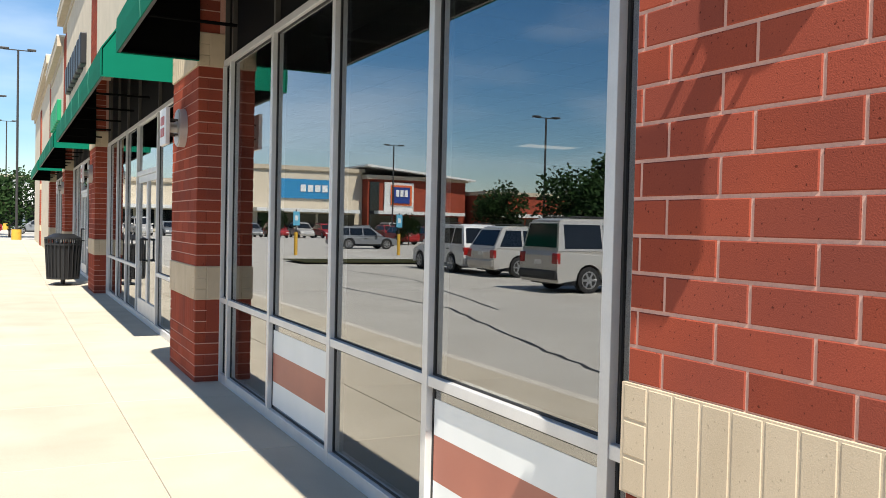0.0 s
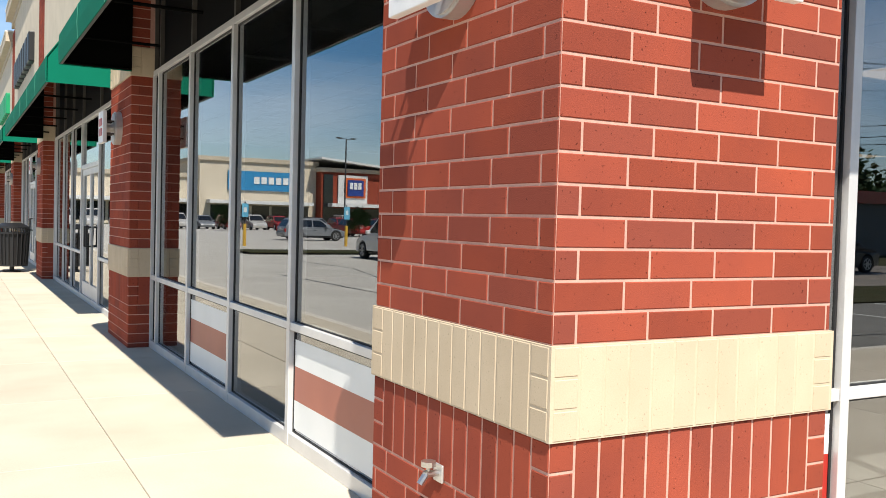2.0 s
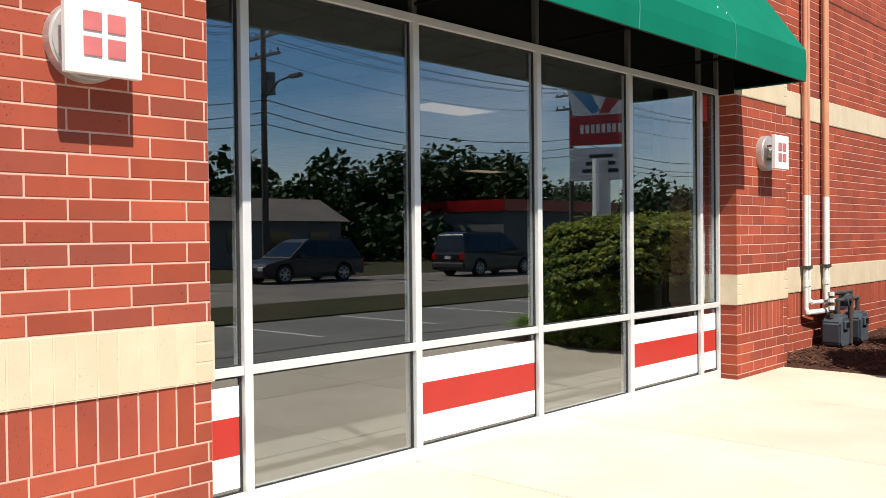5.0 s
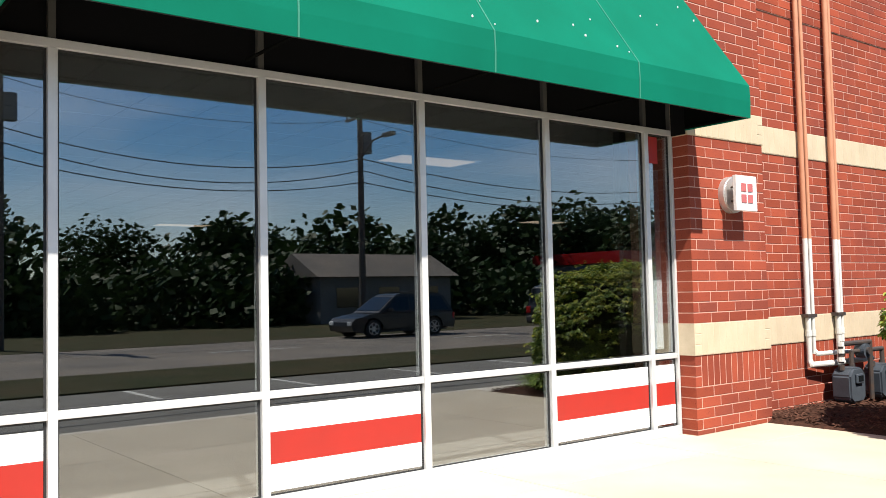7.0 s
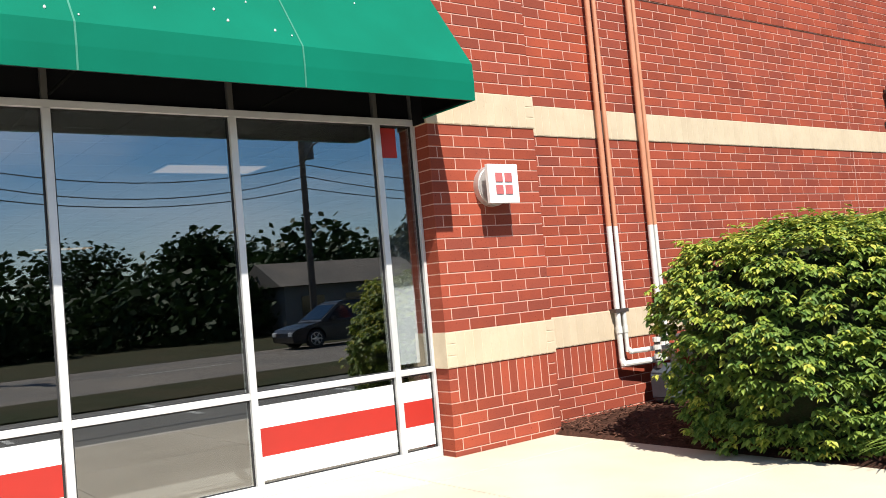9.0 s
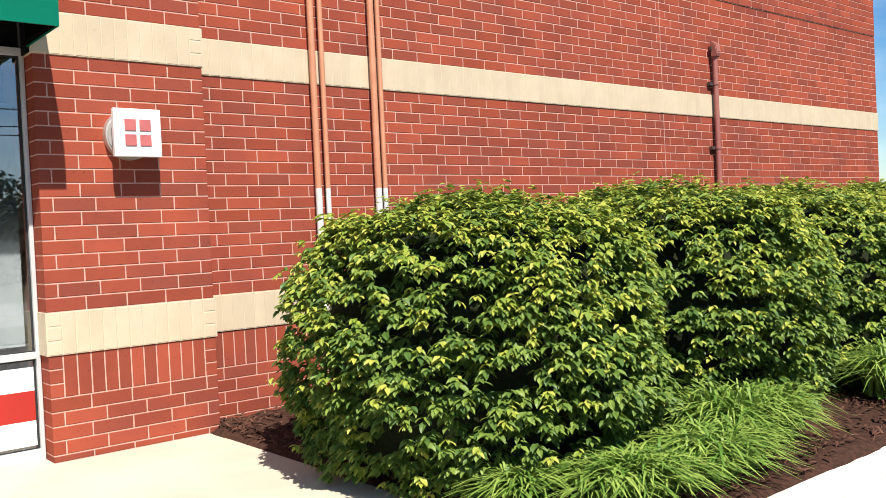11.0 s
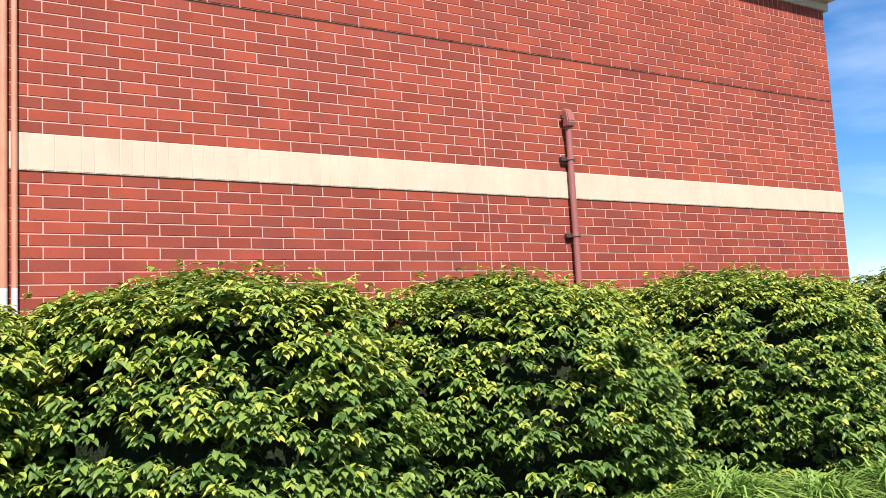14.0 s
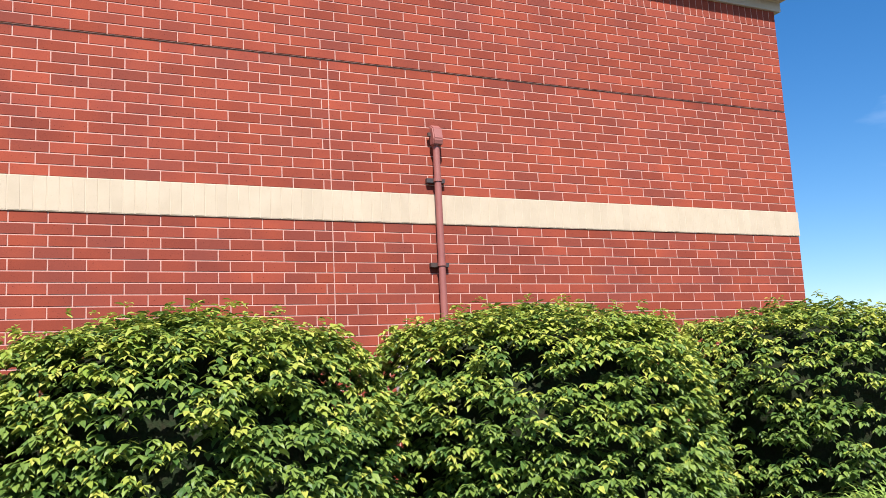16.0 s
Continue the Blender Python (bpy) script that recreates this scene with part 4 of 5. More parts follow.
def shrub(cx, cy, rx, ry, h, seed, count):
    rnd = random.Random(seed)
    s = thing("shrub", "dense rounded green shrub with pale young leaf tips", "shrub", pose(cx, cy, 0.02), "shrubs along the wall")

    def radius(a, u):
        """Outline: u from 0 at the ground to 1 at the top."""
        f = math.sin(math.acos(min(1, max(-1, (u - 0.42) / 0.58 if u > 0.42 else (0.42 - u) / 0.42 * 0.55))))
        bump = 1 + 0.10 * noise.noise(Vector((math.cos(a) * 1.6, math.sin(a) * 1.6, u * 3 + seed)))
        bump += 0.05 * noise.noise(Vector((math.cos(a) * 5, math.sin(a) * 5, u * 8 + seed)))
        return (max(f, 0.0) ** (0.62 if u > 0.42 else 0.9)) * bump

    # Closed hull painted dark, in place of the shade between the leaves.
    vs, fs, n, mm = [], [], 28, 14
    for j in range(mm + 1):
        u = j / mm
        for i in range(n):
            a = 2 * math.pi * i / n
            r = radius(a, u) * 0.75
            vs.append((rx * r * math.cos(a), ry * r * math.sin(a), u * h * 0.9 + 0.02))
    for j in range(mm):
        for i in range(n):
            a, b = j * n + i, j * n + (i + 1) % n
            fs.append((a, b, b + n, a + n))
    link("shade_hull", vs, fs, M_CORE, s, smooth=True)
    vs, fs, idx = [], [], []
    for _ in range(count):
        a = rnd.uniform(0, 2 * math.pi)
        u = rnd.random() ** 0.85
        if math.sin(a) > 0.55 and u < 0.5:
            continue
        if u > 0.9:
            u = rnd.uniform(0.85, 1.0)
        r = radius(a, u)
        depth = 1 - 0.26 * rnd.random() ** 2.0
        if u > 0.93:
            r *= math.sqrt(rnd.random())
        p = Vector((rx * r * depth * math.cos(a), ry * r * depth * math.sin(a), h * u * (0.97 if u > 0.9 else 1) + rnd.uniform(-.03, .05)))
        tier = noise.noise(Vector(((cx + p.x) * 3.2, (cy + p.y) * 3.2, p.z * 10.0)))
        if tier < -0.03 and u < 0.86 and rnd.random() < 0.9:
            continue
        out = Vector((math.cos(a) / rx, math.sin(a) / ry, 0)).normalized()
        out = (out * (1 - max(0, u - 0.5)) + Vector((0, 0, 0.25 + 1.0 * max(0, u - 0.55)))).normalized()
        # Young growth gathers upwards; its share is also raised to paint the top brighter.
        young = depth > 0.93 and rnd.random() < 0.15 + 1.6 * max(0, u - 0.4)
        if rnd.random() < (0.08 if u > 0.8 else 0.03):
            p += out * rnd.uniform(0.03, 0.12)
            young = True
        flat = Vector((math.cos(a) / rx, math.sin(a) / ry, 0)).normalized()
        turn = Vector((-flat.y, flat.x, 0))
        k = rnd.randint(4, 7)
        high = max(0.0, u - 0.8) * 5
        for i in range(k):
            b = (i / (k - 1) - 0.5) * rnd.uniform(2.2, 3.4) + rnd.uniform(-.2, .2)
            if high > 0.5:
                b = rnd.uniform(-3.1, 3.1)
            way = flat * math.cos(b) + turn * math.sin(b) + Vector((0, 0, rnd.uniform(-0.65, -0.05) + high * rnd.uniform(0.2, 0.8)))
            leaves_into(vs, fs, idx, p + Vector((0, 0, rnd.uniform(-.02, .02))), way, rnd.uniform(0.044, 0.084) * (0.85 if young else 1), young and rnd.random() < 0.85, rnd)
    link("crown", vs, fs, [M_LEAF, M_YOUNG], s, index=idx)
    bm = bmesh.new()
    for i in range(6):
        a = rnd.uniform(0, 6.28)
        add_cyl(bm, (0.1 * math.cos(a), 0.1 * math.sin(a), 0), (0.5 * math.cos(a), 0.5 * math.sin(a), 0.8), 0.02, 0.012, 7)
    part("stems", bm, M_BARK, s)
    return s


SHRUBS = [(10.90, -1.72, 1.20, 1.28, 1.74, 12500), (12.78, -1.78, 1.12, 1.38, 1.80, 12000), (14.8, -1.72, 1.3, 1.22, 1.78, 12000), (17.3, -1.62, 1.38, 1.25, 1.82, 12000), (20.1, -1.62, 1.4, 1.3, 1.82, 8000), (22.5, -1.7, 1.35, 1.3, 1.8, 4500), (25.2, -1.7, 1.35, 1.3, 1.85, 3000)]
for i, (x, y, rx, ry, h, c) in enumerate(SHRUBS):
    shrub(x, y, rx, ry, h, 11 + i, c)


# ---- daylily clumps ----
def clump(x, y, r, h, count, seed):
    rnd = random.Random(seed)
    vs, fs = [], []
    for _ in range(count):
        a, b = rnd.uniform(0, 6.283), rnd.uniform(0, 6.283)
        px, py = r * 0.35 * rnd.random() * math.cos(b), r * 0.35 * rnd.random() * math.sin(b)
        reach, top, w = r * rnd.uniform(0.35, 1.05), h * rnd.uniform(0.6, 1.05), rnd.uniform(0.006, 0.012)
        dx, dy = math.cos(a), math.sin(a)
        k = len(vs)
        for i in range(6):
            t = i / 5
            d = reach * (0.25 * t + 0.75 * t * t)
            z = top * (1.9 * t - (0.9 + 0.55 * reach / r) * t * t)
            ww = w * (1 - t ** 2.5) + 0.001
            vs += [(px + dx * d - dy * ww, py + dy * d + dx * ww, max(z, 0.02)), (px + dx * d + dy * ww, py + dy * d - dx * ww, max(z, 0.02))]
        fs += [(k + 2 * i, k + 2 * i + 1, k + 2 * i + 3, k + 2 * i + 2) for i in range(5)]
    ob = link("daylily_clump", vs, fs, M_GRASS, label="arching clump of green daylily leaves in the mulch", category="plant", group="daylilies", kind="stuff")
    ob.location = (x, y, 0.03)


CLUMPS = [(10.35, -2.72, .4, .28), (10.6, -3.05, .42, .3), (11.0, -3.2, .45, .32), (11.65, -3.2, .45, .36), (10.75, -3.15, .5, .36), (11.35, -3.2, .5, .4), (11.95, -2.95, .62, .55), (12.35, -3.0, .5, .5), (14.15, -3.05, .62, .58), (14.8, -3.0, .6, .52), (15.7, -2.95, .6, .56), (16.5, -3.0, .5, .42), (17.3, -3.1, .6, .5), (18.3, -2.95, .6, .55), (19.2, -3.0, .6, .55), (20.2, -3.1, .6, .5), (21.4, -3.0, .6, .55), (22.6, -3.1, .6, .5)]
for i, (x, y, r, h) in enumerate(CLUMPS):
    clump(x, y, r, h, 430 if x < 17 else 240, 40 + i)

# ---- litter bin ----
bin_ = thing("litter_bin", "black slatted metal litter bin on the sidewalk", "litter bin", pose(1.02, 20.9, 0))
part("foot", cyl((0, 0, 0), (0, 0, 0.03), 0.2, seg=20), M_BLACK, bin_)
part("stem", cyl((0, 0, 0.03), (0, 0, 0.16), 0.05, seg=12), M_BLACK, bin_)
part("liner", cyl((0, 0, 0.16), (0, 0, 0.92), 0.3, 0.33, seg=24), M_BLACK, bin_)
for i in range(24):
    a = i * math.pi / 12
    part("slat", cyl((0.32 * math.cos(a), 0.32 * math.sin(a), 0.14), (0.37 * math.cos(a), 0.37 * math.sin(a), 1.02), 0.016, seg=6), M_BLACK, bin_)
for z, r in ((0.16, 0.335), (0.9, 0.375), (1.03, 0.385)):
    part("ring", cyl((0, 0, z - 0.02), (0, 0, z + 0.02), r, seg=28), M_BLACK, bin_)
part("dome", cyl((0, 0, 1.05), (0, 0, 1.13), 0.36, 0.2, seg=28), M_BLACK, bin_)


# ---- parked cars ----
def car(m, paint, label, length=4.6, height=1.7, boxy=1.0):
    """A parked car or van along x, its nose towards -x."""
    c = thing("car", label, "car", m, "parked cars")
    hw, h, l = 0.9, height, length
    zw, xf, xr = 0.55 * h + 0.04, 0.88, length - 0.98
    arches = []
    for x in (xr, xf):
        arches += [(x + 0.40 * math.cos(a), 0.34 + 0.40 * math.sin(a)) for a in (i * math.pi / 8 for i in range(9))]
    side = [(0.06, 0.26), (0.0, 0.45), (0.03, zw - 0.33), (0.16, zw - 0.2), (0.6, zw - 0.1), (1.12, zw - 0.03), (1.35, zw), (l - 0.06, zw), (l, zw - 0.14), (l, 0.5), (l - 0.05, 0.26)]
    bm = prism(side + [(x, max(z, 0.26)) for x, z in arches], "y", -hw, hw)
    for v in bm.verts:
        f = max(0.0, 0.7 - v.co.x) / 0.7
        v.co.y *= (1 - 0.14 * f * f) * (1.0 if v.co.z < zw - 0.12 else 0.965)
    rim_edges = [e for e in bm.edges if e.verts[0].co.y * e.verts[1].co.y > 0 and min(v.co.z for v in e.verts) > 0.75]
    bmesh.ops.bevel(bm, geom=rim_edges, offset=0.045, segments=3, affect="EDGES")
    part("body", bm, paint, c)
    part("underbody", box(0.3, l - 0.3, -hw + 0.12, hw - 0.12, 0.2, 0.6), M_TRIMBLACK, c, "black underbody")
    # cabin: foot corners at the waist, roof corners drawn in
    tail = l - 0.16 if boxy > 1 else l - 0.42
    foot = [(1.1, zw - 0.01), (1.5, zw - 0.01), (l - 0.05, zw - 0.01)]
    roof = [(1.95, h - 0.07), (2.25, h), (tail - 0.25, h), (tail, h - 0.07)]
    wf, wr = hw * 0.95, hw * 0.77
    bm = bmesh.new()
    rings = []
    for q in (-1, 1):
        rings.append([bm.verts.new((x, q * (wf if z < zw + 0.05 else wr), z)) for x, z in (foot[0], *roof, foot[2])])
    bm.faces.new(rings[0])
    bm.faces.new(rings[1][::-1])
    for i in range(6):
        bm.faces.new((rings[0][i], rings[1][i], rings[1][(i + 1) % 6], rings[0][(i + 1) % 6]))
    bmesh.ops.recalc_face_normals(bm, faces=bm.faces)
    bmesh.ops.bevel(bm, geom=[e for e in bm.edges if min(v.co.z for v in e.verts) > h - 0.1], offset=0.05, segments=3, affect="EDGES")
    part("cabin", bm, paint, c)

    def pane_of(name, corners, label=""):
        """A thin pane on four corners, a little proud of the cabin."""
        p = [Vector(v) for v in corners]
        nrm = (p[1] - p[0]).cross(p[3] - p[0]).normalized()
        if nrm.dot((p[0] + p[2]) / 2 - Vector((l / 2 + 0.3, 0, zw))) < 0:
            nrm = -nrm
        bm = bmesh.new()
        lo, hi = [bm.verts.new(v - nrm * 0.02) for v in p], [bm.verts.new(v + nrm * 0.008) for v in p]
        bm.faces.new(lo)
        bm.faces.new(hi)
        for i in range(4):
            bm.faces.new((lo[i], lo[(i + 1) % 4], hi[(i + 1) % 4], hi[i]))
        bmesh.ops.recalc_face_normals(bm, faces=bm.faces)
        part(name, bm, M_DARKGLASS, c, label)

    def on_side(x, v, q):
        return (x, q * (wf + (wr - wf) * v), zw - 0.01 + (h - 0.07 - zw) * v)

    for q in (-1, 1):
        cuts = [(1.42, 1.98, 2.5, 2.5), (2.58, 2.58, 3.42, 3.42), (3.5, 3.5, l - 0.26, tail - 0.12)]
        for x0, x1, x2, x3 in cuts:
            pane_of("side_window", [on_side(x0, 0.08, q), on_side(x1, 0.9, q), on_side(x3, 0.9, q), on_side(x2, 0.08, q)], "dark side window")
        part("door_handle", box(2.3, 2.48, min(q * hw, q * (hw + .02)), max(q * hw, q * (hw + .02)), zw - .16, zw - .12), M_TRIMBLACK, c)
        part("door_handle", box(3.2, 3.38, min(q * hw, q * (hw + .02)), max(q * hw, q * (hw + .02)), zw - .16, zw - .12), M_TRIMBLACK, c)
    pane_of("windscreen", [(1.19, -wf * .9, zw + .06), (1.19, wf * .9, zw + .06), (1.87, wr * .92, h - .13), (1.87, -wr * .92, h - .13)], "dark windscreen")
    back = (tail - l + 0.05) / (h - 0.06 - zw)
    pane_of("rear_window", [(l - .05 + back * .08, -wf * .88, zw + .07), (l - .05 + back * .08, wf * .88, zw + .07), (tail - back * .07, wr * .9, h - .14), (tail - back * .07, -wr * .9, h - .14)], "dark rear window")
    for x in (xf, xr):
        for q in (-1, 1):
            wheel = part("wheel", cyl((x, q * (hw - .22), .335), (x, q * (hw - .005), .335), 0.335, seg=28), M_TYRE, c, "black tyre")
            bm = cyl((x, q * (hw - .02), .335), (x, q * (hw + .002), .335), 0.09, seg=14)
            for k in range(6):
                a = k * math.pi / 3
                d = Vector((math.cos(a), 0, math.sin(a)))
                add_cyl(bm, Vector((x, q * (hw - .006), .335)) + d * .06, Vector((x, q * (hw - .006), .335)) + d * .22, 0.026, 0.034, 6)
            for k in range(20):
                a, b = k * math.pi / 10, (k + 1) * math.pi / 10
                add_cyl(bm, (x + .215 * math.cos(a), q * (hw - .004), .335 + .215 * math.sin(a)), (x + .215 * math.cos(b), q * (hw - .004), .335 + .215 * math.sin(b)), 0.016, seg=5)
            part("rim", bm, M_RIM, wheel, "alloy rim")
    for q in (-1, 1):
        part("tail_light", box(l - .1, l + .012, min(q * .64, q * .895), max(q * .64, q * .895), zw - .34, zw - .07, .02), M_TAIL, c, "red tail light")
        part("headlight", box(-.012, .14, min(q * .48, q * .76), max(q * .48, q * .76), zw - .44, zw - .3, .02), M_SIGNWHITE, c, "headlight")
        part("mirror", box(1.52, 1.66, min(q * .9, q * 1.07), max(q * .9, q * 1.07), zw, zw + .15, .03), paint, c)
        part("roof_rail", tube([(2.25, q * .6, h - .01), (2.35, q * .6, h + .05), (tail - .45, q * .6, h + .05), (tail - .35, q * .6, h - .01)], .016, 6), M_TRIMBLACK, c)
    part("bumper", box(l - .1, l + .06, -hw * .97, hw * .97, .34, .58, .05), M_TRIMBLACK if boxy > 1 else paint, c)
    part("number_plate", box(l + .005, l + .02, -.16, .16, .72, .84), M_SIGNWHITE, c)
    return c


SILVER, WHITE, DARKRED, NAVY, DARK, GREY = car_paint("silver_paint", (0.52, 0.50, 0.46)), car_paint("white_paint", (0.74, 0.74, 0.73), 0.0), car_paint("red_paint", (0.32, 0.02, 0.02), 0.1), car_paint("blue_paint", (0.03, 0.06, 0.16)), car_paint("black_paint", (0.02, 0.02, 0.022), 0.1), car_paint("grey_paint", (0.22, 0.23, 0.24))
van = car(pose(-13.7, 19.2, -0.15), SILVER, "silver van parked in the lot with its rear out", 4.9, 1.9, 2)
suv = car(pose(-15.15, 25.5, -0.15), SILVER, "silver estate car parked in the lot", 4.6, 1.68)
wsuv = car(pose(-11.5, 31.3, -0.15, 0, 0, -90), WHITE, "white crossover car with a spare wheel on its rear", 4.5, 1.72)
part("spare_wheel", cyl((4.55, 0.1, 0.95), (4.75, 0.1, 0.95), 0.34, seg=24), M_TYRE, wsuv, "covered spare wheel")
dark_suv = car(pose(31.5, -19.6, -0.15, 0, 0, 180), DARK, "black estate car standing on the road", 4.8, 1.8, 2)
pick = car(pose(18.5, -21.6, -0.15), DARK, "black car standing on the road", 4.6, 1.6)
kinds = [van, suv, wsuv, car(pose(-36, 92, -0.15, 0, 0, 90), DARKRED, "dark red car parked before the far shops", 4.5, 1.6), car(pose(-33, 92, -0.15, 0, 0, 90), GREY, "grey car parked before the far shops", 4.5, 1.5)]
rnd = random.Random(3)
for i in range(16):
    if i in (5, 6):
        continue
    copy_thing(kinds[rnd.randint(0, 4)], pose(-48 + i * 2.8, 92 + rnd.uniform(-.3, .3), -0.15, 0, 0, 90))
for i in range(9):
    copy_thing(kinds[rnd.randint(0, 4)], pose(-50 + i * 2.9, 72, -0.15, 0, 0, -90))
copy_thing(kinds[4], pose(0.3, 92, -0.15))
copy_thing(kinds[3], pose(-5, 93, -0.15))
copy_thing(kinds[4], pose(-20, 55, -0.15))


# ---- trees ----
def tree(m, h, r, seed, label="broad leafy tree in full summer leaf"):
    rnd = random.Random(seed)
    t = thing("tree", label, "tree", m, "trees")
    bm = bmesh.new()
    add_cyl(bm, (0, 0, -0.1), (0.05, 0, h * 0.45), 0.035 * h * 0.5, 0.02 * h * 0.5, 10)
    for i in range(7):
        a, z = i * 2.4, h * (0.25 + 0.05 * i)
        add_cyl(bm, (0, 0, z), (r * .6 * math.cos(a), r * .6 * math.sin(a), z + h * .22), 0.009 * h, 0.003 * h, 7)
    part("trunk", bm, M_BARK, t)
    vs, fs = [], []
    blobs = [(Vector((r * .65 * math.cos(i * 2.4) * rnd.uniform(.5, 1), r * .65 * math.sin(i * 2.4) * rnd.uniform(.5, 1), h * rnd.uniform(.32, .82))), r * rnd.uniform(.35, .55)) for i in range(13)]
    for c, q in blobs:
        for _ in range(190):
            d = Vector((rnd.gauss(0, 1), rnd.gauss(0, 1), rnd.gauss(0, .8))).normalized() * q * rnd.uniform(.55, 1.1)
            p, s = c + d, h * rnd.uniform(.018, .04)
            e1 = Vector((rnd.gauss(0, 1), rnd.gauss(0, 1), rnd.gauss(0, .6))).normalized()
            e2 = e1.orthogonal().normalized()
            k = len(vs)
            vs += [tuple(p - e1 * s), tuple(p + e2 * s * .6), tuple(p + e1 * s), tuple(p - e2 * s * .6)]
            fs.append((k, k + 1, k + 2, k + 3))
    link("crown", vs, fs, M_TREE, t)
    return t


t1 = tree(pose(-30, 48, -0.15), 5.6, 3.2, 1)
t2 = tree(pose(-27, 36, -0.15), 6.8, 3.2, 2)
t3 = tree(pose(-31, 60, -0.15), 5.2, 2.2, 3)
for i, (x, y, s, k) in enumerate([(-38, 52, 1.2, t2), (-40, 40, 1.4, t1), (-33, 29, 1.2, t2), (-36, 22, 1.3, t1), (-26, 66, .5, t3), (-20, 84, .55, t3), (-24, 100, .5, t1), (0.1, 76, .95, t1), (-1.5, 84, 1.0, t3), (-45, 66, 1.1, t2), (-52, 30, 1.6, t1)]):
    o = copy_thing(k, pose(x, y, -0.15, 0, 0, i * 50))
    o.scale = (s, s, s)
for i in range(22):
    k = (t1, t2, t3)[i % 3]
    o = copy_thing(k, pose(-20 + i * 6.5 + (i * 37 % 5), -46 - (i * 53 % 14), -0.15, 0, 0, i * 70))
    s = 1.0 + (i * 29 % 10) / 16
    o.scale = (s, s, s)


# dense woods beyond the road
rnd = random.Random(9)
vs, fs = [], []
for i in range(360):
    cx, cy = rnd.uniform(-70, 150), rnd.uniform(-58, -41)
    q = rnd.uniform(1.6, 3.2)
    cz = rnd.uniform(0.3, 8.0) * (0.62 + 0.8 * noise.noise(Vector((cx * .075, 3, 0))))
    if i % 3 == 0:
        cy, cz = rnd.uniform(-41.5, -38), rnd.uniform(0.4, 1.6)
    if i >= 250:
        cy, cz, q = rnd.uniform(-64, -58), rnd.uniform(0.5, 4.5), 3.2
    for _ in range(330):
        d = Vector((rnd.gauss(0, 1), rnd.gauss(0, 1), rnd.gauss(0, .8))).normalized() * q * rnd.uniform(.5, 1.1)
        e1 = Vector((rnd.gauss(0, 1), rnd.gauss(0, 1), rnd.gauss(0, .6))).normalized()
        e2, k, z = e1.orthogonal().normalized(), len(vs), rnd.uniform(.2, .46)
        p = Vector((cx, cy, max(cz, .6))) + d
        vs += [tuple(p - e1 * z), tuple(p + e2 * z * .6), tuple(p + e1 * z), tuple(p - e2 * z * .6)]
        fs.append((k, k + 1, k + 2, k + 3))
link("far_woods", vs, fs, M_TREE, label="dark dense woods beyond the road", category="woods", kind="stuff")


# ---- far shops, lamps, signs, wires ----
def far_shop(x0, x1, y, h, mat, label):
    s = thing("far_shop", label, "shop building", pose(0, 0, -0.15))
    part("wall", box(x0, x1, y, y + 30, 0, h), mat, s)
    part("parapet", box(x0 - .3, x1 + .3, y - .35, y + 30, h, h + .6), M_CORNICE, s)
    part("canopy", box(x0 + 1, x1 - 1, y - 2.0, y, 3.2, 3.7), M_CAP, s)
    n = max(2, int((x1 - x0) / 3))
    for i in range(n):
        a = x0 + 1.2 + i * (x1 - x0 - 2.4) / n
        part("window", box(a, a + (x1 - x0 - 2.4) / n - .4, y - .06, y, 0.4, 3.0), M_DARKGLASS, s)
    return s


a = far_shop(-44.5, -27, 125, 9.3, M_EIFS, "cream stucco shop with a wide blue sign")
part("sign_panel", box(-40.8, -31.0, 124.7, 124.95, 5.2, 8.0), M_BLUE, a, "blue sign panel")
for i in range(5):
    part("sign_bar", box(-40.0 + i * 1.1, -39.2 + i * 1.1, 124.6, 124.69, 6.2, 7.2), M_SIGNWHITE, a, "white sign shape")
b = far_shop(-61, -44.6, 123, 8.4, M_BRICK, "red brick shop with a sloped white roof edge and glass tower")
part("sign_backing", box(-52.0, -47.2, 122.7, 122.95, 3.4, 8.0), M_CAP, b)
part("sign_panel", box(-51.6, -48.2, 122.5, 122.69, 4.6, 7.6), M_ORANGE, b, "orange sign border")
part("sign_panel", box(-51.2, -48.6, 122.35, 122.49, 4.9, 7.3), M_NAVY, b, "navy sign field")
for i in range(3):
    part("sign_bar", box(-50.8 + i * .7, -50.3 + i * .7, 122.25, 122.34, 5.9, 6.9), M_SIGNWHITE, b, "white sign shape")
part("tower_glass", box(-46.4, -44.9, 122.8, 122.99, .5, 8.0), M_DARKGLASS, b)
part("roof_edge", prism([(-62, 8.6), (-44, 10.2), (-44, 10.5), (-62, 8.9)], "y", 121.5, 152), M_CAP, b, "sloped white roof edge")
far_shop(-27, -8, 127, 6.8, M_EIFS, "long tan stucco shop front across the lot")
far_shop(-8, 24, 122, 6.2, M_CAP, "pale stucco building beyond the shop row")
far_shop(-95, -62, 118, 6.5, M_BRICK, "long low red brick shop row")
house = thing("low_building", "low pale building with a grey pitched roof", "building", pose(26, -36, -0.15))
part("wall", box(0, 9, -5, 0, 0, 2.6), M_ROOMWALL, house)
part("roof", prism([(-5.4, 2.6), (-2.5, 4.0), (0.4, 2.6)], "x", -.4, 9.4), M_ROAD, house)
for i in range(3):
    part("window", box(1 + i * 2.8, 2.4 + i * 2.8, 0, .05, .9, 2.0), M_DARKGLASS, house)
st = thing("low_building", "low dark building with a red band beside the road", "building", pose(48, -34, -0.15))
part("wall", box(0, 14, -8, 0, 0, 3.4), M_ROOMWALL, st)
part("fascia", box(-.2, 14.2, -8.2, .3, 3.4, 4.2), M_TAIL, st, "red fascia band")


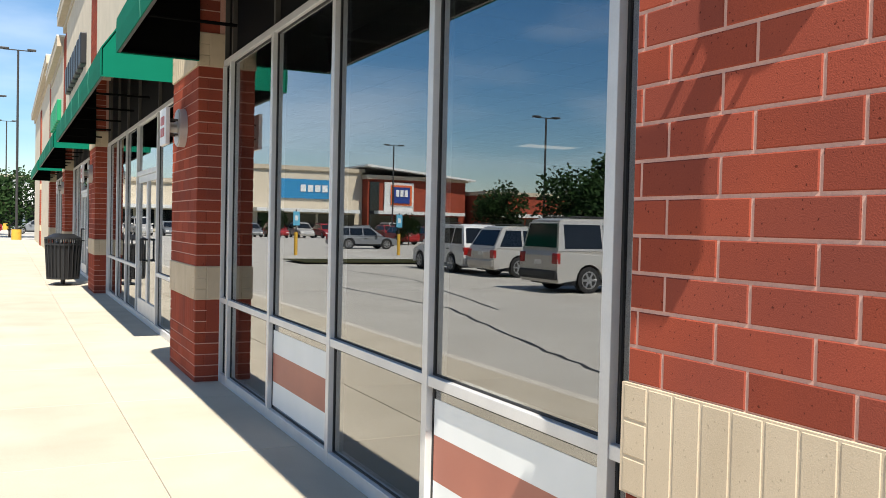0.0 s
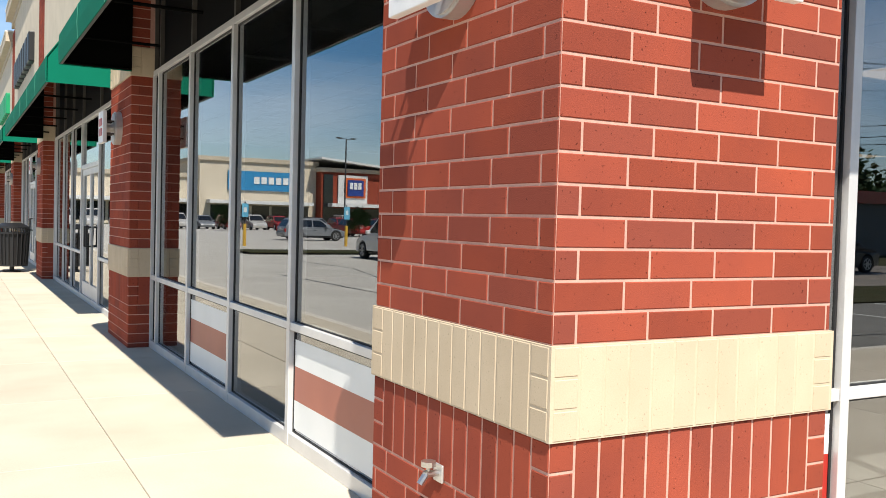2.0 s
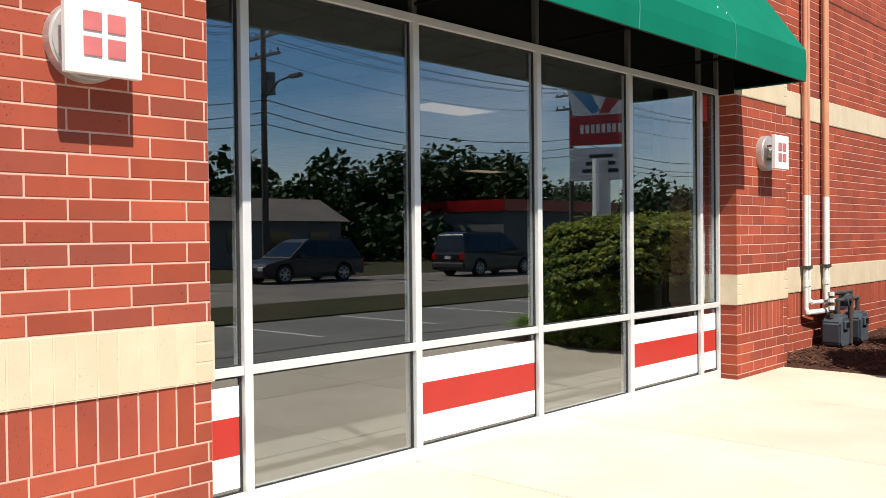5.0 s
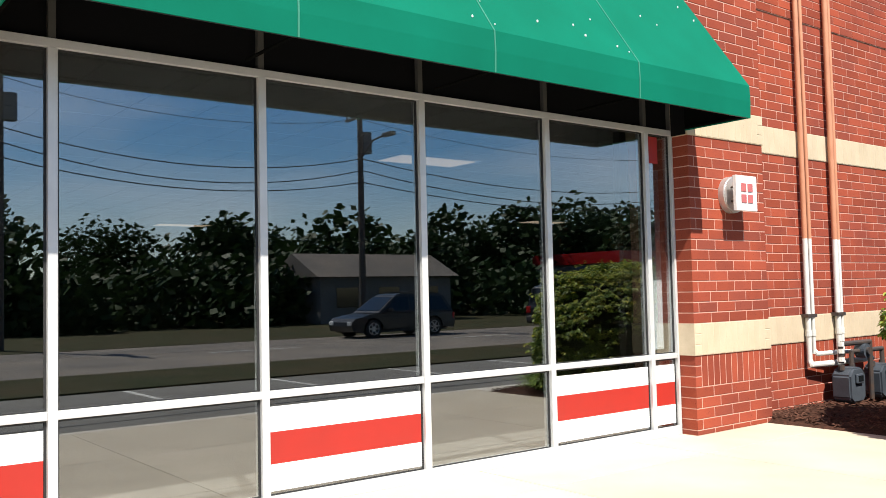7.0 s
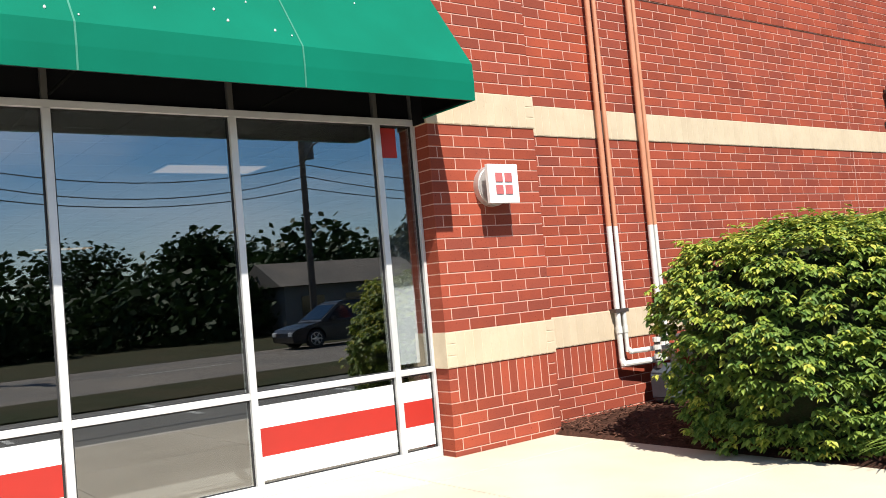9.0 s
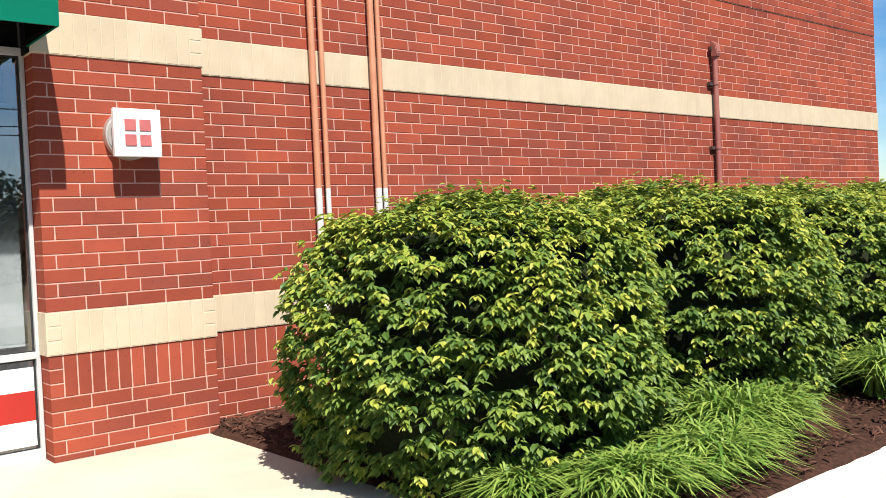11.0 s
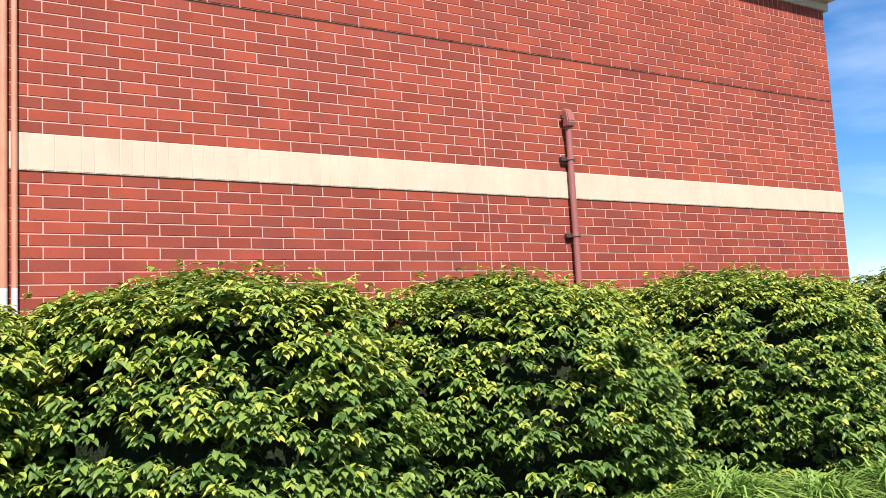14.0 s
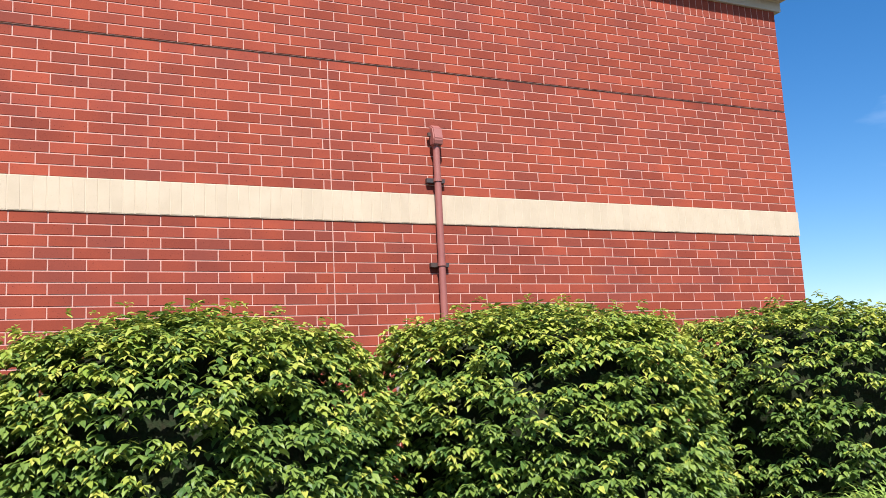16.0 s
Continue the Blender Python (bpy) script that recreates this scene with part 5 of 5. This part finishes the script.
def lot_lamp(x, y, h):
    p = thing("lot_lamp", "dark bronze parking lot lamp on a round yellow base", "street lamp", pose(x, y, -0.15), "lot lamps")
    part("base", cyl((0, 0, 0), (0, 0, .75), .32, seg=18), M_YELLOW, p, "yellow concrete base")
    part("pole", cyl((0, 0, .75), (0, 0, h), .09, .07, seg=10), M_STEEL, p)
    part("arm", box(-.9, .9, -.04, .04, h - .06, h), M_STEEL, p)
    for s in (-1, 1):
        part("head", box(min(s * .55, s * 1.1), max(s * .55, s * 1.1), -.18, .18, h - .02, h + .1, .02), M_STEEL, p)
    return p


for x, y, h in ((-31.3, 54, 9.6), (-33, 86, 10), (-46, 60, 9), (0.5, 66, 12.8), (-1.3, 90, 12.5), (-0.2, 118, 13)):
    lot_lamp(x, y, h)
lot_lamp(135, 55.6, 9.5)
for x, y in ((-15.6, 44), (-9.6, 43.2)):
    p = thing("parking_sign", "pale blue parking sign on a yellow bollard", "parking sign", pose(x, y, -0.15), "parking signs")
    part("bollard", cyl((0, 0, 0), (0, 0, 1.15), .09, seg=14), M_YELLOW, p, "yellow bollard")
    part("post", cyl((0, 0, 1.15), (0, 0, 2.3), .03, seg=8), M_STEEL, p)
    part("panel", box(-.17, .17, -.06, -.04, 1.5, 2.2), M_SKYBLUE, p, "pale blue panel")
    part("panel_mark", box(-.08, .08, -.066, -.061, 1.75, 2.0), M_SIGNWHITE, p, "white mark")

pyl = thing("pylon_sign", "tall roadside pylon sign in red, white and blue", "sign", pose(26.3, -12.0, -0.12, 0, 0, -111))
part("column", cyl((0, 0, 0), (0, 0, 4.2), .5, seg=18), M_CAP, pyl, "grey column")
part("cabinet", box(-1.75, 1.75, -.2, .2, 3.5, 4.6, .03), M_SIGNWHITE, pyl, "white message cabinet")
part("cabinet", box(-1.7, 1.7, -.2, .2, 4.72, 5.72, .03), M_SIGNRED, pyl, "red sign cabinet")
part("emblem_cabinet", prism([(-1.5, 5.72), (1.5, 5.72), (1.85, 6.75), (-1.85, 6.75)], "y", -.2, .2), M_SIGNWHITE, pyl, "white emblem cabinet")
for f in (.202, -.222):
    part("emblem", prism([(-1.6, 6.6), (-.6, 6.6), (.05, 5.76), (-.5, 5.76)], "y", f, f + .02), M_SIGNRED, pyl, "red slanted bar")
    part("emblem", prism([(1.6, 6.6), (.6, 6.6), (-.02, 5.86), (.4, 5.76)], "y", f, f + .02), M_BLUE, pyl, "blue slanted bar")
    for i in range(8):
        part("sign_bar", box(-1.2 + i * .3, -1.0 + i * .3, f, f + .02, 5.1, 5.4), M_SIGNWHITE, pyl)
    for r in range(3):
        part("message_bar", box(-1.0 + r * .15, 1.0 - r * .2, f, f + .02, 3.75 + r * .25, 3.87 + r * .25), M_BLACK, pyl)

pyl.scale = (0.62, 0.8, 1.0)
POLES = [(-28, -25.5), (8, -25.5), (22, -25.5), (44, -25.5), (66, -25.5), (95, -25.5)]
for i, (x, y) in enumerate(POLES):
    p = thing("utility_pole", "weathered wooden utility pole with crossarms", "utility pole", pose(x, y, -0.15), "utility poles")
    part("pole", cyl((0, 0, 0), (0, 0, 10.5), .16, .11, seg=10), M_POLE, p)
    for z in (9.9, 9.1):
        part("crossarm", box(-.06, .06, -1.1, 1.1, z, z + .1), M_POLE, p)
        for q in (-1, -.5, .5, 1):
            part("insulator", cyl((0, q, z + .1), (0, q, z + .25), .04, seg=8), M_METER, p)
    part("transformer", cyl((.3, 0, 7.6), (.3, 0, 8.5), .24, seg=14), M_METER, p)
    if i in (2, 4):
        part("lamp_arm", tube([(0, .1, 7.4), (0, 1.0, 8.0), (0, 1.9, 8.1)], .04, 8), M_STEEL, p)
        part("lamp_head", box(-.12, .12, 1.8, 2.5, 8.0, 8.16, .03), M_STEEL, p)
for k, (dy, z, sag) in enumerate([(-1, 10.0, .5), (-.5, 10.0, .55), (.5, 10.0, .5), (1, 10.0, .6), (0, 8.9, .7), (.1, 7.2, .8), (.1, 6.7, .9), (.1, 6.2, .7)]):
    vs, fs, r = [], [], .013 if z > 8 else .024
    stops = [(-120, -25.5)] + POLES + [(200, -25.5)]
    pts = []
    for (x0, y0), (x1, y1) in zip(stops, stops[1:]):
        for q in range(12):
            f = q / 12
            pts.append((x0 + (x1 - x0) * f, y0 + dy, z - sag * 4 * f * (1 - f)))
    for x, y, zz in pts:
        vs += [(x, y + r * math.cos(a), zz + r * math.sin(a)) for a in (0.5, 2.6, 4.7)]
    for i in range(len(pts) - 1):
        fs += [(3 * i + j, 3 * i + (j + 1) % 3, 3 * i + 3 + (j + 1) % 3, 3 * i + 3 + j) for j in range(3)]
    link("overhead_wire", vs, fs, M_STEEL, label="dark overhead wire sagging between the poles", category="wire", group="overhead wires")
